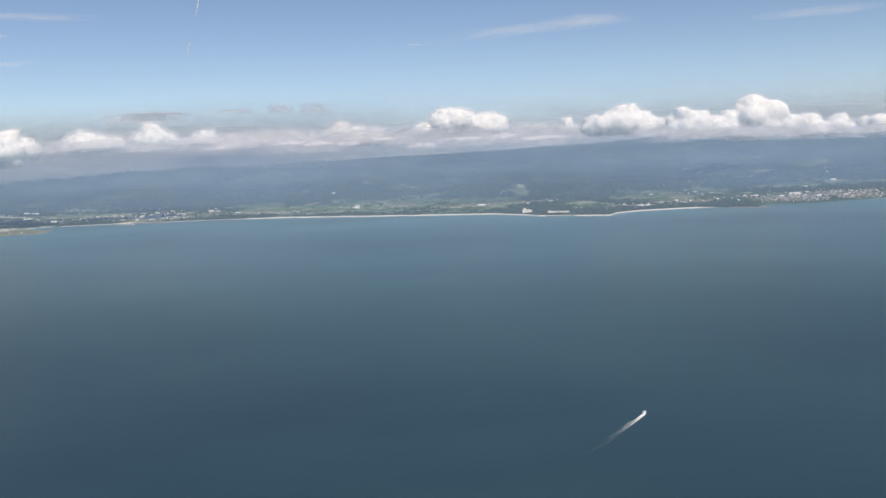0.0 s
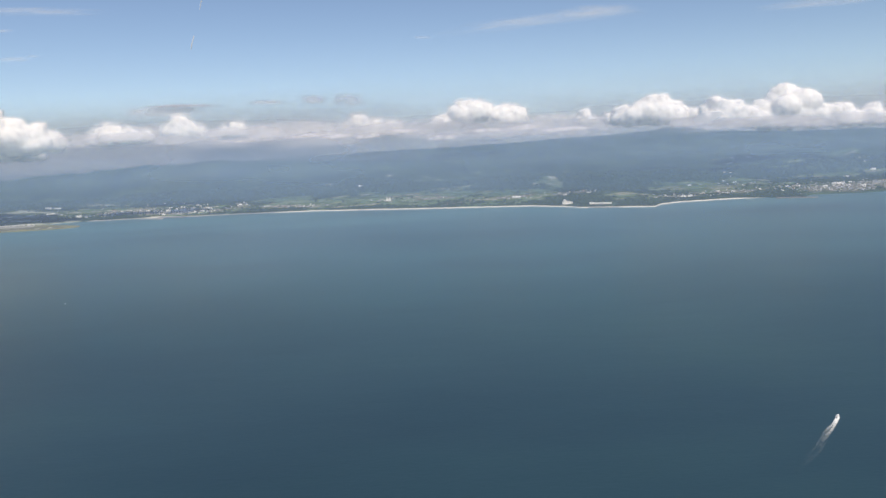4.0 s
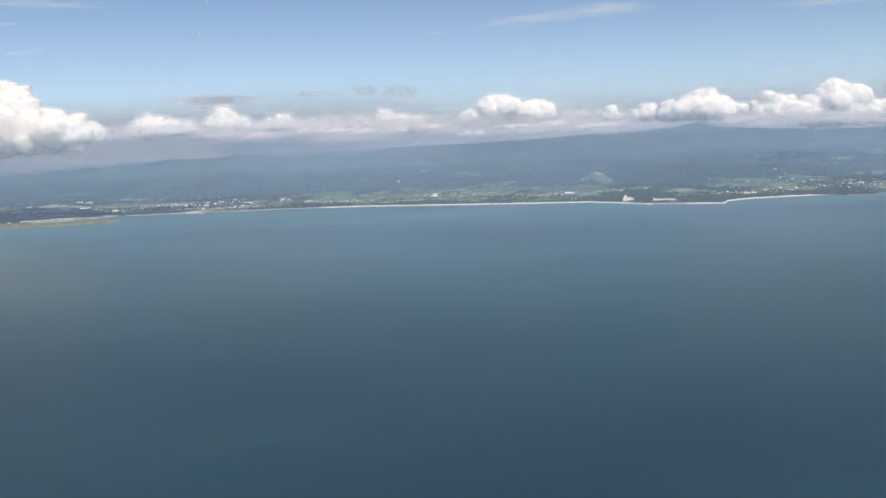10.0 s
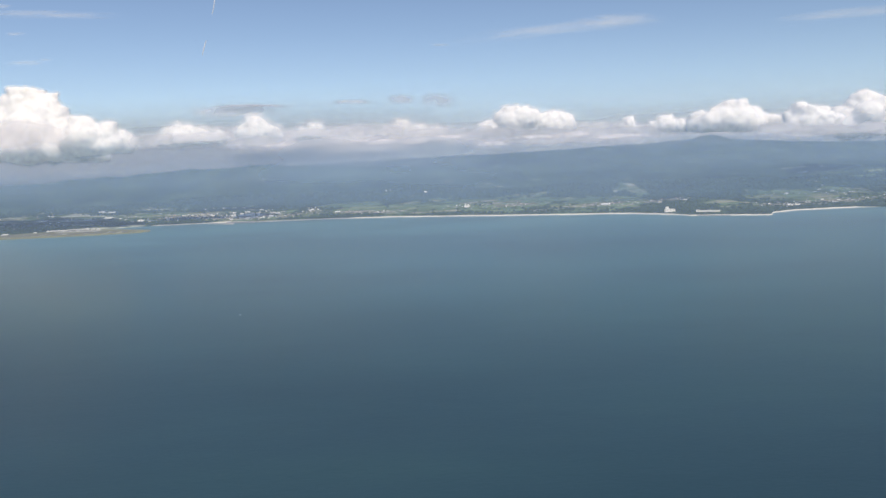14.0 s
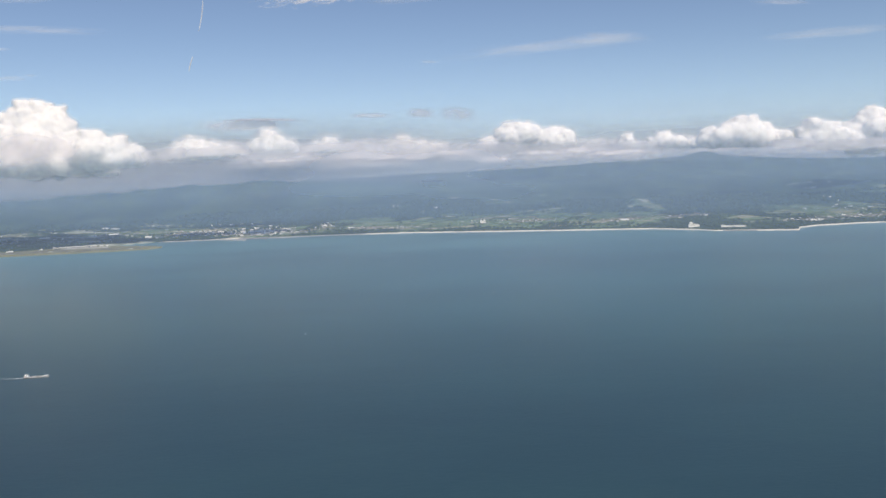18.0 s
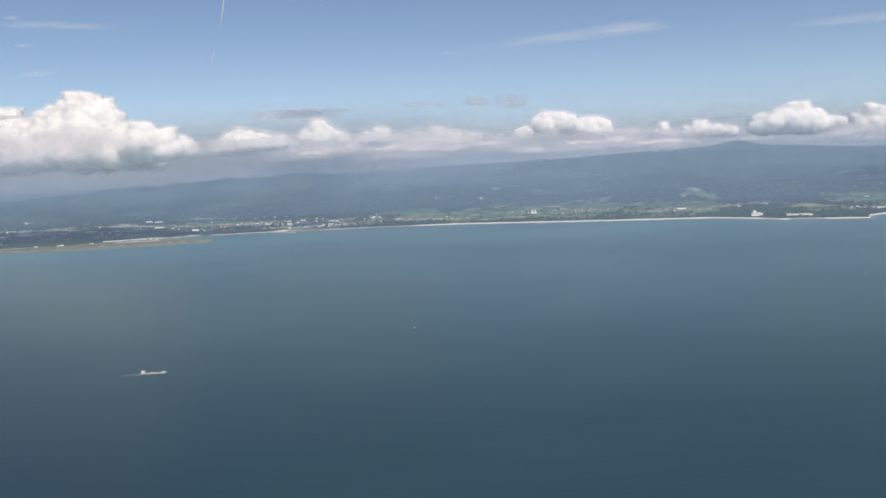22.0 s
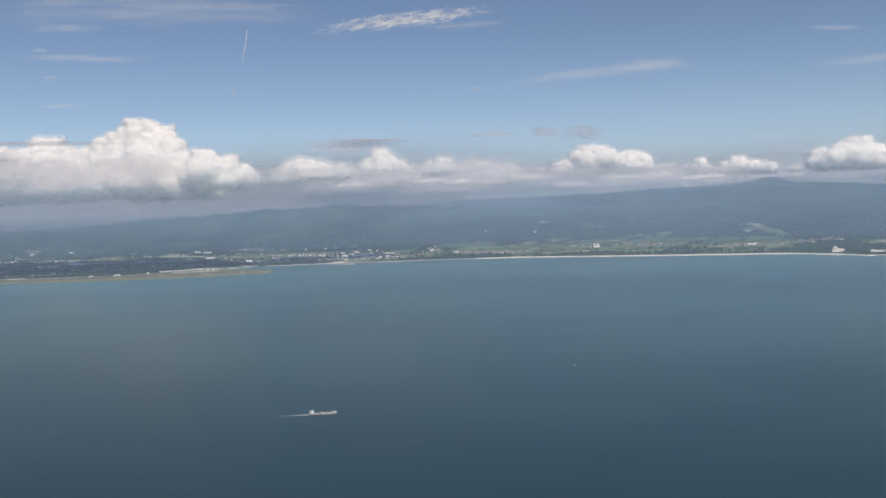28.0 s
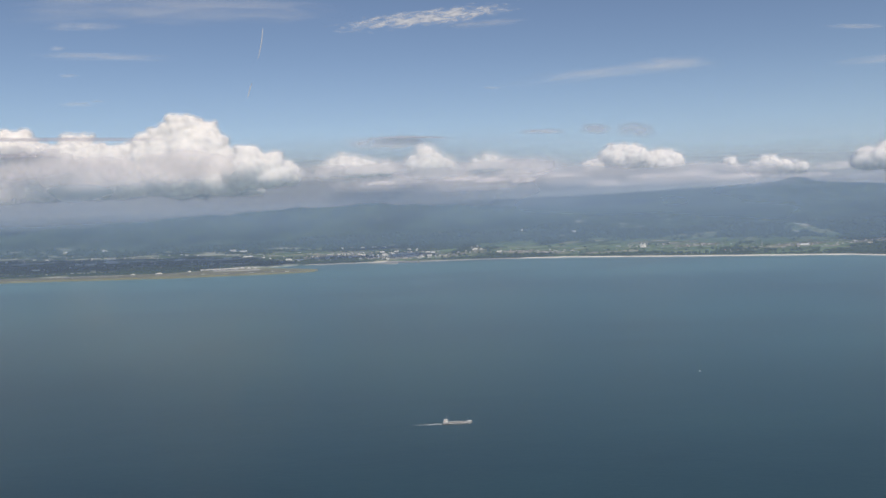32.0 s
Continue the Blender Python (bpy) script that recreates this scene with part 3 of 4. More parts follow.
# grey sheets stand in for mist behind the spur and behind the range, below the clouds
veil([(1440 + 0.1 * z, z) for z in (-5, 20, 40, 60, 80, 100, 130, 160, 190)], haze_tint_material("inland_mist_tint", 0.85, 24, 52, 185, (0.41, 0.415, 0.42), 0.5, west=(-420, 60)))
veil([(2560 + 0.1 * z, z) for z in (-5, 40, 80, 100, 120, 150, 190, 240)], haze_tint_material("range_mist_tint", 0.80, 30, 60, 235, (0.44, 0.455, 0.475), 0.5))
veil([(2700 + 0.02 * z, z) for z in (-15, 80, 160, 240, 330)], haze_tint_material("low_sky_haze_tint", 0.30, 38, 64, 320, (0.56, 0.64, 0.78), 0.6))

# ---------------------------------------------------------------- high clouds
CIRRUS = thin_cloud("cirrus_fleece", (7.0, 2.2, 1), 2.4, 0.24, 0.64, 0.68)
CIRRUS_THIN = thin_cloud("cirrus_veil", (3.0, 3.0, 1), 1.6, 0.12, 0.75, 0.27, soft=0.9)
STRATUS = thin_cloud("grey_stratus_shred", (2.0, 0.8, 1), 1.3, 0.0, 0.62, 0.6, (0.50, 0.49, 0.52), 2.0, 0.95, 0.3)


def sheet(name, a, b, up, mat, label, category, bow=0.0, nx=16, nz=4, group="", deep=0.0):
    """A thin gently curved cloud sheet from a to b, up high and leaning back by deep, with its own coordinates."""
    a, b = Vector(a), Vector(b)
    verts, uvs = [], []
    for j in range(nz + 1):
        for i in range(nx + 1):
            u, v = i / nx, j / nz
            p = a.lerp(b, u) + Vector((0, deep * (v - 0.5), up * (v - 0.5) + bow * (1 - (2 * u - 1) ** 2)))
            verts.append(p)
            uvs.append((u, v))
    faces = [(j * (nx + 1) + i, j * (nx + 1) + i + 1, (j + 1) * (nx + 1) + i + 1, (j + 1) * (nx + 1) + i) for j in range(nz) for i in range(nx)]
    me = mesh_of(name, verts, faces, mat, True)
    lay = me.uv_layers.new(name="UVMap")
    for loop in me.loops:
        lay.data[loop.index].uv = uvs[loop.vertex_index]
    return tagged(new(name, me), label, category, group)


HIGH = "thin cirrus streaks high in the sky"
sheet("cirrus_cloud", (-680, 2409, 556), (10, 2409, 612), 84, CIRRUS, "bright rippled cirrus fleece high in blue sky", "cloud", group=HIGH, deep=90)
sheet("cirrus_cloud", (-330, 2440, 562), (-10, 2440, 575), 40, CIRRUS_THIN, "faint white cirrus wisp beside a brighter fleece", "cloud", group=HIGH, deep=60)
sheet("cirrus_cloud", (-1950, 2900, 780), (-500, 2900, 735), 190, CIRRUS_THIN, "broad pale cirrus veil high in the sky", "cloud", 10, group=HIGH, deep=120)
sheet("cirrus_cloud", (-120, 3430, 520), (940, 3430, 592), 84, CIRRUS_THIN, "long pale cirrus streak rising across the sky", "cloud", 18, group=HIGH, deep=60)
sheet("cirrus_cloud", (420, 3420, 585), (880, 3420, 588), 80, CIRRUS_THIN, "soft white cirrus tuft on a longer streak", "cloud", 10, group=HIGH, deep=60)
sheet("cirrus_cloud", (1230, 3430, 566), (2000, 3430, 612), 66, CIRRUS_THIN, "thin white cirrus streak in pale blue sky", "cloud", group=HIGH, deep=60)
sheet("cirrus_cloud", (1180, 3300, 700), (1500, 3300, 690), 36, CIRRUS_THIN, "small faint cirrus streak", "cloud", group=HIGH, deep=40)
sheet("cirrus_cloud", (-2100, 3430, 728), (-1320, 3430, 688), 56, CIRRUS_THIN, "faint low cirrus streak in pale sky", "cloud", group=HIGH, deep=60)
sheet("cirrus_cloud", (-1930, 3430, 520), (-1720, 3430, 512), 34, CIRRUS_THIN, "very small faint cirrus patch", "cloud", group=HIGH, deep=40)

for x0, x1, z, tall, words in ((-1990, -1560, 838, 60, "broad faint cirrus wisp in pale sky"), (-1940, -1850, 751, 34, "small bright cirrus fleck"), (-1775, -1705, 528, 20, "small bright cirrus fleck"),
                               (-1910, -1800, 638, 26, "small faint cirrus fleck"), (-150, -40, 527, 22, "small faint cirrus fleck")):
    sheet("cirrus_cloud", (x0, 3430, z), (x1, 3430, z - 6), tall, CIRRUS_THIN, words, "cloud", group=HIGH, deep=40)

LOW = "grey shreds of low stratus"
STREAK = thin_cloud("dark_stratus_streak", (1.2, 0.5, 1), 1.2, -0.2, 0.5, 0.65, (0.36, 0.35, 0.39), 3.0, 0.8, 0.2)
sheet("stratus_cloud", (-770, 780, 122.5), (-492, 780, 114.5), 7, STREAK, "flat dark grey stratus streak across a cloud tower", "cloud", 1.0, group=LOW, deep=30)
sheet("stratus_cloud", (-740, 780, 109), (-590, 780, 105), 5, STREAK, "thin grey stratus streak", "cloud", group=LOW, deep=20)
sheet("stratus_cloud", (-402, 905, 116), (-280, 905, 114), 20, STRATUS, "flat grey lens of stratus above cumulus", "cloud", 1.5, group=LOW, deep=30)
sheet("stratus_cloud", (-372, 905, 121), (-272, 905, 118), 4.5, STREAK, "dark lens-shaped stratus streak with clean top", "cloud", 1.6, group=LOW, deep=26)
OVAL = thin_cloud("pinkish_shred", (1.1, 0.5, 1), 1.2, -0.25, 0.62, 0.5, (0.60, 0.56, 0.58), 2.5, 0.95)
sheet("stratus_cloud", (-228, 800, 113), (-182, 800, 112), 6, OVAL, "ragged pinkish grey stratus shred", "cloud", 1.0, group=LOW, deep=4)
sheet("stratus_cloud", (-176, 800, 114), (-142, 800, 112), 12, OVAL, "ragged pinkish grey stratus shred", "cloud", 1.0, group=LOW, deep=4)
sheet("stratus_cloud", (-146, 800, 111.5), (-106, 800, 110), 17, OVAL, "small pinkish grey cloud shred in clear sky", "cloud", 1.2, group=LOW, deep=4)
BANK = thin_cloud("soft_cloud_bank", (2.6, 0.8, 1), 1.5, 0.05, 0.62, 0.62, (0.80, 0.76, 0.76), 5.0, 0.8, 0.3)
BANK_GREY = thin_cloud("soft_grey_bank", (3.4, 1.1, 1), 1.6, -0.1, 0.62, 0.60, (0.65, 0.64, 0.66), 5.0, 0.9, 0.3)
banks = random.Random(12)
for y, x0, x1, lo, hi, wide0, tall0, step, pale in ((1425, -520, 200, 82, 100, 230, 42, 0.36, False), (1405, -440, 200, 76, 97, 95, 12, 0.75, True),
                                                    (1010, -440, -250, 88, 96, 130, 30, 0.4, False), (806, -430, -240, 78, 85, 80, 16, 0.45, False),
                                                    (1500, 440, 900, 84, 92, 200, 24, 0.6, False), (2290, -200, 470, 90, 104, 220, 26, 0.6, True), (2290, 700, 1300, 84, 98, 260, 30, 0.5, False), (935, 205, 560, 66, 75, 100, 17, 0.34, False),
                                                    # row at y 776: pale sheets added to brighten the cloud tower's dark
                                                    # lower left
                                                    (776, -820, -550, 80, 100, 120, 38, 0.28, True), (2270, 150, 640, 94, 106, 220, 22, 0.5, True), (1720, 110, 560, 96, 109, 140, 24, 0.5, True)):
    x = x0
    while x < x1:
        wide, tall = wide0 * banks.uniform(0.7, 1.4), tall0 * banks.uniform(0.8, 1.25)
        z = banks.uniform(lo, hi)
        sheet("stratus_cloud", (x, y, z), (x + wide, y, z + banks.uniform(-1, 4)), tall, BANK if pale else BANK_GREY,
              "soft pinkish white cloud streak, in part added to brighten a cloud" if pale else "soft grey cloud bank among the cumulus", "cloud", 1.5, group="soft cloud banks along the range", deep=10)
        x += wide * step * banks.uniform(0.7, 1.4)
TRAIL = thin_cloud("vapour_trail", (1.0, 6.0, 1), 1.5, -0.3, 0.45, 0.85, (0.93, 0.95, 0.97))


def contrail(a, b, width, bend, label):
    """A short vapour trail: a bowed ribbon of round section, thin at its ends."""
    a, b = Vector(a), Vector(b)
    verts, uvs, n, k = [], [], 14, 8
    for i in range(n + 1):
        u = i / n
        c = a.lerp(b, u) + Vector((bend * (1 - (2 * u - 1) ** 2), 0, 0))
        r = width * (0.35 + 0.65 * math.sin(math.pi * min(1, u * 0.8 + 0.12)))
        for j in range(k):
            w = 2 * math.pi * j / k
            verts.append(c + Vector((math.cos(w) * r, math.sin(w) * r, 0)))
            uvs.append((0.5, 0.08 + 0.84 * u))
    faces = [(i * k + j, i * k + (j + 1) % k, (i + 1) * k + (j + 1) % k, (i + 1) * k + j) for i in range(n) for j in range(k)]
    me = mesh_of("contrail", verts, faces, TRAIL, True)
    lay = me.uv_layers.new(name="UVMap")
    for loop in me.loops:
        lay.data[loop.index].uv = uvs[loop.vertex_index]
    return tagged(new("contrail", me), label, "contrail", "vapour trails")


contrail((-1198, 4150, 963), (-1229, 4150, 813), 2.4, 4, "short white vapour trail in blue sky")
contrail((-1267, 4150, 690), (-1291, 4150, 617), 2.6, -2, "faint broken end of a vapour trail")

# ---------------------------------------------------------------- buildings
def gable_house(wall_mat, roof_mat):
    def build(m, label, group):
        h = empty("house", m, label, "house", group)
        part("wall", boxed(-0.75, 0.75, -0.5, 0.5, -0.8, 0.72), wall_mat, h)
        bm = prism(bmesh.new(), [(-0.62, 0.66), (0, 1.12), (0.62, 0.66), (0.62, 0.74), (0, 1.2), (-0.62, 0.74)], -0.86, 0.86)
        bmesh.ops.rotate(bm, verts=bm.verts, matrix=Matrix.Rotation(math.pi / 2, 3, 'Z'))
        part("roof", bm, roof_mat, h)
        part("window", boxed(-0.55, 0.1, -0.515, -0.49, 0.18, 0.4), DARK, h)
        part("door", boxed(0.3, 0.5, -0.515, -0.49, -0.1, 0.38), GREY, h)
        return h
    return build


def flat_block(storeys, wide, wall_mat):
    def build(m, label, group):
        h = empty("apartment_block", m, label, "building", group)
        top = 0.42 * storeys
        part("wall", boxed(-wide / 2, wide / 2, -0.7, 0.7, -0.9, top), wall_mat, h)
        bm = boxed(-wide / 2 - 0.06, wide / 2 + 0.06, -0.76, 0.76, top, top + 0.08)
        box(bm, -wide * 0.2, -wide * 0.02, -0.3, 0.3, top + 0.08, top + 0.4)
        part("roof", bm, GREY, h)
        for s in range(storeys):
            part("window_row", boxed(-wide / 2 + 0.15, wide / 2 - 0.15, -0.715, -0.69, 0.42 * s + 0.12, 0.42 * s + 0.3), DARK, h)
        return h
    return build


def shed(wide, deep, tall, wall_mat, roof_mat):
    def build(m, label, group):
        h = empty("warehouse", m, label, "building", group)
        part("wall", boxed(-wide / 2, wide / 2, -deep / 2, deep / 2, -0.9, tall), wall_mat, h)
        e = deep / 2 + 0.1
        bm = prism(bmesh.new(), [(-e, tall - 0.05), (0, tall + 0.35), (e, tall - 0.05), (e, tall + 0.05), (0, tall + 0.45), (-e, tall + 0.05)], -wide / 2 - 0.1, wide / 2 + 0.1)
        bmesh.ops.rotate(bm, verts=bm.verts, matrix=Matrix.Rotation(math.pi / 2, 3, 'Z'))
        part("roof", bm, roof_mat, h)
        part("door", boxed(-wide * 0.18, wide * 0.12, -deep / 2 - 0.015, -deep / 2 + 0.02, 0.0, tall * 0.7), GREY, h)
        return h
    return build


VINYL = paint("milky_vinyl_sheet", (0.70, 0.73, 0.74), 0.35)


def greenhouse(m, label, group):
    h = empty("greenhouse", m, label, "greenhouse", group)
    for k in range(3):
        y = (k - 1) * 0.95
        pts = [(y + 0.45 * math.cos(a), 0.05 + 0.5 * math.sin(a)) for a in np.linspace(0, math.pi, 8)] + [(y - 0.45, -0.6), (y + 0.45, -0.6)]
        bm = prism(bmesh.new(), pts, -2.6, 2.6)
        bmesh.ops.rotate(bm, verts=bm.verts, matrix=Matrix.Rotation(math.pi / 2, 3, 'Z'))
        part("tunnel", bm, VINYL, h)
    return h


KINDS = [(gable_house(WHITE, ROOFS[0]), "white-walled house with a dark grey tiled roof"),
         (gable_house(CREAM, ROOFS[0]), "cream-walled house with a grey tiled roof"),
         (gable_house(WHITE, ROOFS[1]), "white-walled house with a blue metal roof"),
         (gable_house(CREAM, ROOFS[2]), "cream-walled house with a rust red roof"),
         (gable_house(WHITE, ROOFS[3]), "white house with a pale metal roof"),
         (flat_block(3, 3.2, WHITE), "white flat-roofed three-storey block"),
         (flat_block(2, 4.2, CREAM), "cream flat-roofed two-storey school block"),
         (shed(3.6, 1.8, 0.8, WHITE, ROOFS[3]), "white warehouse with a pale metal roof"),
         (shed(5.0, 2.2, 0.8, GREY, ROOFS[1]), "grey workshop with a blue metal roof"),
         (greenhouse, "row of milky vinyl greenhouse tunnels among fields")]
MADE = {}


def put(k, x, y, turn, size, group):
    """Kind k stood on the ground at x, y."""
    m = pose(x, y, height(x, y) + 0.15, 0, 0, turn)
    if k not in MADE:
        MADE[k] = KINDS[k][0](m, KINDS[k][1], group)
        return MADE[k]
    ob = copy_thing(MADE[k], m @ Matrix.Diagonal((size, size, size * 0.62, 1)))
    return tagged(ob, group=group)


TOWNS = [("houses of the harbour town", -400, 926, 34, 24, 46, (0, 1, 4, 3, 4, 7)), ("houses of the harbour town", -325, 906, 24, 20, 64, (0, 1, 4, 4, 3, 5, 7, 6)),
         ("houses of the harbour town", -365, 905, 30, 10, 22, (0, 1, 2, 4)), ("houses of the field village", -275, 893, 24, 10, 16, (4, 0, 7, 5)),
         ("houses of the field village", -225, 908, 24, 10, 18, (3, 0, 1, 9)), ("houses of the field village", -190, 896, 20, 8, 20, (0, 1, 3, 4)),
         ("houses of the shore hamlet", -95, 905, 22, 10, 9, (0, 1, 4)), ("houses of the shore hamlet", -45, 885, 26, 10, 18, (0, 1, 1, 3)),
         ("houses of the shore hamlet", -30, 836, 12, 8, 9, (1, 3, 4)), ("houses of the shore hamlet", 40, 856, 36, 14, 16, (0, 1, 1, 3)),
         ("houses behind the hotels", 95, 842, 28, 14, 10, (0, 1, 3, 5)), ("houses behind the hotels", 190, 785, 26, 12, 13, (0, 1, 2, 4, 7)),
         ("houses behind the hotels", 245, 800, 34, 12, 18, (0, 1, 3, 4, 7)), ("houses of the eastern town", 350, 796, 42, 30, 90, (0, 0, 1, 2, 3, 4, 7, 6, 8, 8)),
         ("houses of the eastern town", 420, 814, 46, 34, 80, (0, 0, 1, 5, 3, 4, 8, 8, 7)), ("houses of the eastern town", 520, 832, 60, 32, 50, (0, 5, 6, 4, 7, 8)),
         ("scattered farm buildings inland", -560, 930, 110, 46, 46, (0, 1, 4, 7, 9)), ("scattered farm buildings inland", -740, 960, 90, 60, 26, (0, 4, 7, 9)),
         ("scattered farm buildings inland", 250, 860, 60, 30, 16, (0, 1, 4, 9))]
rng = random.Random(5)
for group, cx, cy, sx, sy, n, kinds in TOWNS:
    for i in range(int(n * 0.7)):
        x, y = rng.gauss(cx, sx * 0.55), rng.gauss(cy, sy * 0.55)
        low = coast(x) + beach_width(x) + (3 if x > 290 else 8)
        if y < low:
            y = low + rng.uniform(0, 6)
        put(rng.choice(kinds), x, y, rng.choice((0, 0, 90, 8, -12, 170)) + rng.uniform(-8, 8), rng.uniform(0.5, 0.85), group)
# the countless small houses between, too many to tell apart
def roofs_material():
    m = Nodes("town_walls_and_roofs")
    isl = m.node("NewGeometry").outputs["Random Per Island"]
    col = m.ramp(isl, [(0.0, (0.74, 0.73, 0.71)), (0.14, (0.50, 0.49, 0.47)), (0.3, (0.28, 0.28, 0.29)), (0.46, (0.17, 0.17, 0.19)), (0.56, (0.30, 0.20, 0.15)), (0.68, (0.38, 0.37, 0.36)), (0.86, (0.24, 0.27, 0.32)), (1.0, (0.76, 0.75, 0.74))])
    n = m.noise(m.position(), 3.0)
    b = m.node("BsdfPrincipled", Roughness=0.7)
    m.put(b, "Base Color", m.mix(m.math('MULTIPLY', n, 0.35), col, c3(0.2, 0.19, 0.17)))
    return m.finish(b.outputs[0])


verts, faces = [], []
for group, cx, cy, sx, sy, n, kinds in TOWNS:
    for i in range(int(n * 3.2)):
        x, y = rng.gauss(cx, sx * 0.75), rng.gauss(cy, sy * 0.7)
        if y < coast(x) + beach_width(x) + (2 if x > 290 else 7) or (y < 850 and x < -425):
            continue
        z, w, d, h, a = height(x, y), rng.uniform(0.45, 1.1), rng.uniform(0.35, 0.65), rng.uniform(0.10, 0.24), rng.uniform(0, math.pi)
        ca, sa, k = math.cos(a), math.sin(a), len(verts)
        for lx, ly, lz in ((-w, -d, -0.6), (w, -d, -0.6), (w, d, -0.6), (-w, d, -0.6), (-w, -d, h), (w, -d, h), (w, d, h), (-w, d, h),
                           (-w * 1.1, -d * 1.15, h + 0.01), (w * 1.1, -d * 1.15, h + 0.01), (w * 1.1, d * 1.15, h + 0.01), (-w * 1.1, d * 1.15, h + 0.01),
                           (-w * 1.1, 0, h + d * 0.42), (w * 1.1, 0, h + d * 0.42)):
            verts.append((x + lx * ca - ly * sa, y + lx * sa + ly * ca, z + lz))
        faces += [tuple(k + j for j in f) for f in ((0, 1, 5, 4), (1, 2, 6, 5), (2, 3, 7, 6), (3, 0, 4, 7), (4, 5, 6, 7),
                                                    (8, 9, 13, 12), (10, 11, 12, 13), (9, 10, 13), (11, 8, 12), (11, 10, 9, 8))]
tagged(new("town_houses", mesh_of("town_houses", verts, faces, roofs_material())), "dense small houses with mixed grey and pale roofs", "houses", kind="stuff")
# single larger buildings
for k, x, y, turn, size in ((7, -276, 902, 10, 1.0), (7, -262, 900, 5, 1.0), (5, -257, 895, 0, 0.8), (7, -263, 892, 20, 1.0), (7, 447, 909, 0, 1.5), (7, 400, 875, 5, 1.5), (9, -500, 945, 5, 1.8), (9, -632, 917, 3, 2.2), (4, -266, 910, 0, 1.3),
                            (7, -409, 1012, 5, 1.0), (7, -398, 1008, 0, 1.1), (7, -386, 1005, 0, 1.0), (7, -372, 1001, 0, 1.3), (7, -361, 998, 0, 1.2),
                            (7, -449, 905, 0, 1.6), (8, -437, 900, 0, 1.5), (5, 118, 838, 0, 1.3), (6, 112, 832, 8, 1.4), (7, 361, 819, 0, 1.9), (5, 371, 826, 0, 1.3),
                            (7, 291, 913, 25, 1.6), (7, 300, 918, 25, 1.3), (9, -640, 932, 5, 1.9), (9, -660, 900, 28, 2.2), (9, -684, 872, 28, 2.2), (9, -701, 1060, 10, 1.8), (9, -645, 900, 14, 2.0), (9, -624, 909, 10, 1.8), (9, -564, 922, 8, 1.8), (9, -517, 930, 5, 1.5), (9, -521, 1006, 4, 1.6),
                            (9, -755, 1078, 10, 1.6), (7, -531, 1002, 0, 1.8), (9, 461, 950, 0, 1.5), (7, -195, 1109, 12, 1.7), (7, -144, 1037, 10, 1.4), (9, 40, 853, 0, 1.6),
                            (7, 449, 911, 0, 1.3), (7, 365, 818, 4, 1.7), (6, 318, 819, 0, 1.6), (5, 324, 821, 0, 1.3), (7, 312, 818, 6, 1.4), (5, 181, 782, 0, 0.9), (7, 194, 779, -4, 1.3),
                            (7, 201, 780, 0, 1.2), (6, 218, 795, 0, 1.1), (5, 156, 760, 0, 0.6), (7, 114, 831, 0, 1.0), (6, 88, 829, 0, 0.9), (7, 381, 803, 4, 1.2), (6, 398, 812, 0, 1.4),
                            (7, 344, 806, 0, 1.3), (5, 410, 806, 0, 1.1)):
    put(k, x, y, turn, size, "large pale buildings of the coast")
for i in range(64):
    cx, cy, sx, sy = ((-330, 924, 13, 18), (-330, 920, 14, 12), (-385, 925, 30, 14))[i % 3]
    put(rng.choice((4, 7, 7, 7, 1)), rng.gauss(cx, sx), rng.gauss(cy, sy), rng.uniform(-12, 12), rng.uniform(0.8, 1.4), "large pale buildings of the harbour town")


HOTEL = paint("cream_white_hotel_render", (0.87, 0.85, 0.78), vary=0.03)


def hotel(m):
    h = empty("seaside_hotel", m, "large white stepped seaside hotel among dark pines", "hotel")
    for x0, x1, y0, y1, top in ((-4.4, -1.2, -1.4, 1.4, 4.4), (-1.2, 3.2, -1.2, 1.2, 2.3), (3.2, 5.6, -1.0, 1.2, 1.6), (-5.6, -4.4, -1.2, 1.0, 1.8)):
        part("wing", boxed(x0, x1, y0, y1, -1.5, top, bevel=0.04), HOTEL, h)
        part("parapet", boxed(x0 - 0.08, x1 + 0.08, y0 - 0.08, y1 + 0.08, top + 0.002, top + 0.14), HOTEL, h)
        z = 0.3
        while z < top - 0.35:
            row = part("balcony_row", boxed(x0 + 0.15, x1 - 0.15, y0 - 0.05, y0 + 0.02, z - 0.06, z), HOTEL, h)
            part("window", boxed(x0 + 0.2, x1 - 0.2, y0 - 0.02, y0 + 0.03, z + 0.08, z + 0.16), DARK, row)
            z += 0.44
    part("rooftop_hut", boxed(-3.4, -2.2, -0.5, 0.6, 4.55, 5.1), HOTEL, h)
    return h


hotel(pose(80.5, 770, height(80.5, 770) + 1.0, 0, 0, -6) @ Matrix.Diagonal((0.85, 0.85, 0.72, 1)))


def long_hotel(m):
    h = empty("long_white_hotel", m, "long low white resort building on the wooded point", "hotel")
    for i, (x0, x1, top, y0) in enumerate(((-11.0, -7.2, 2.3, -1.4), (-7.2, -1.5, 1.2, -1.0), (-1.5, 4.5, 1.5, -1.1), (4.5, 11.0, 1.15, -1.0))):
        part("wing", boxed(x0, x1, y0, y0 + 2.6, -1.5, top, bevel=0.04), HOTEL, h)
        part("parapet", boxed(x0 - 0.06, x1 + 0.06, y0 - 0.06, y0 + 2.66, top + 0.002, top + 0.12), ROOFS[3], h)
        z = 0.3
        while z < top - 0.3:
            part("window_row", boxed(x0 + 0.2, x1 - 0.2, y0 - 0.015, y0 + 0.02, z + 0.08, z + 0.15), DARK, h)
            z += 0.46
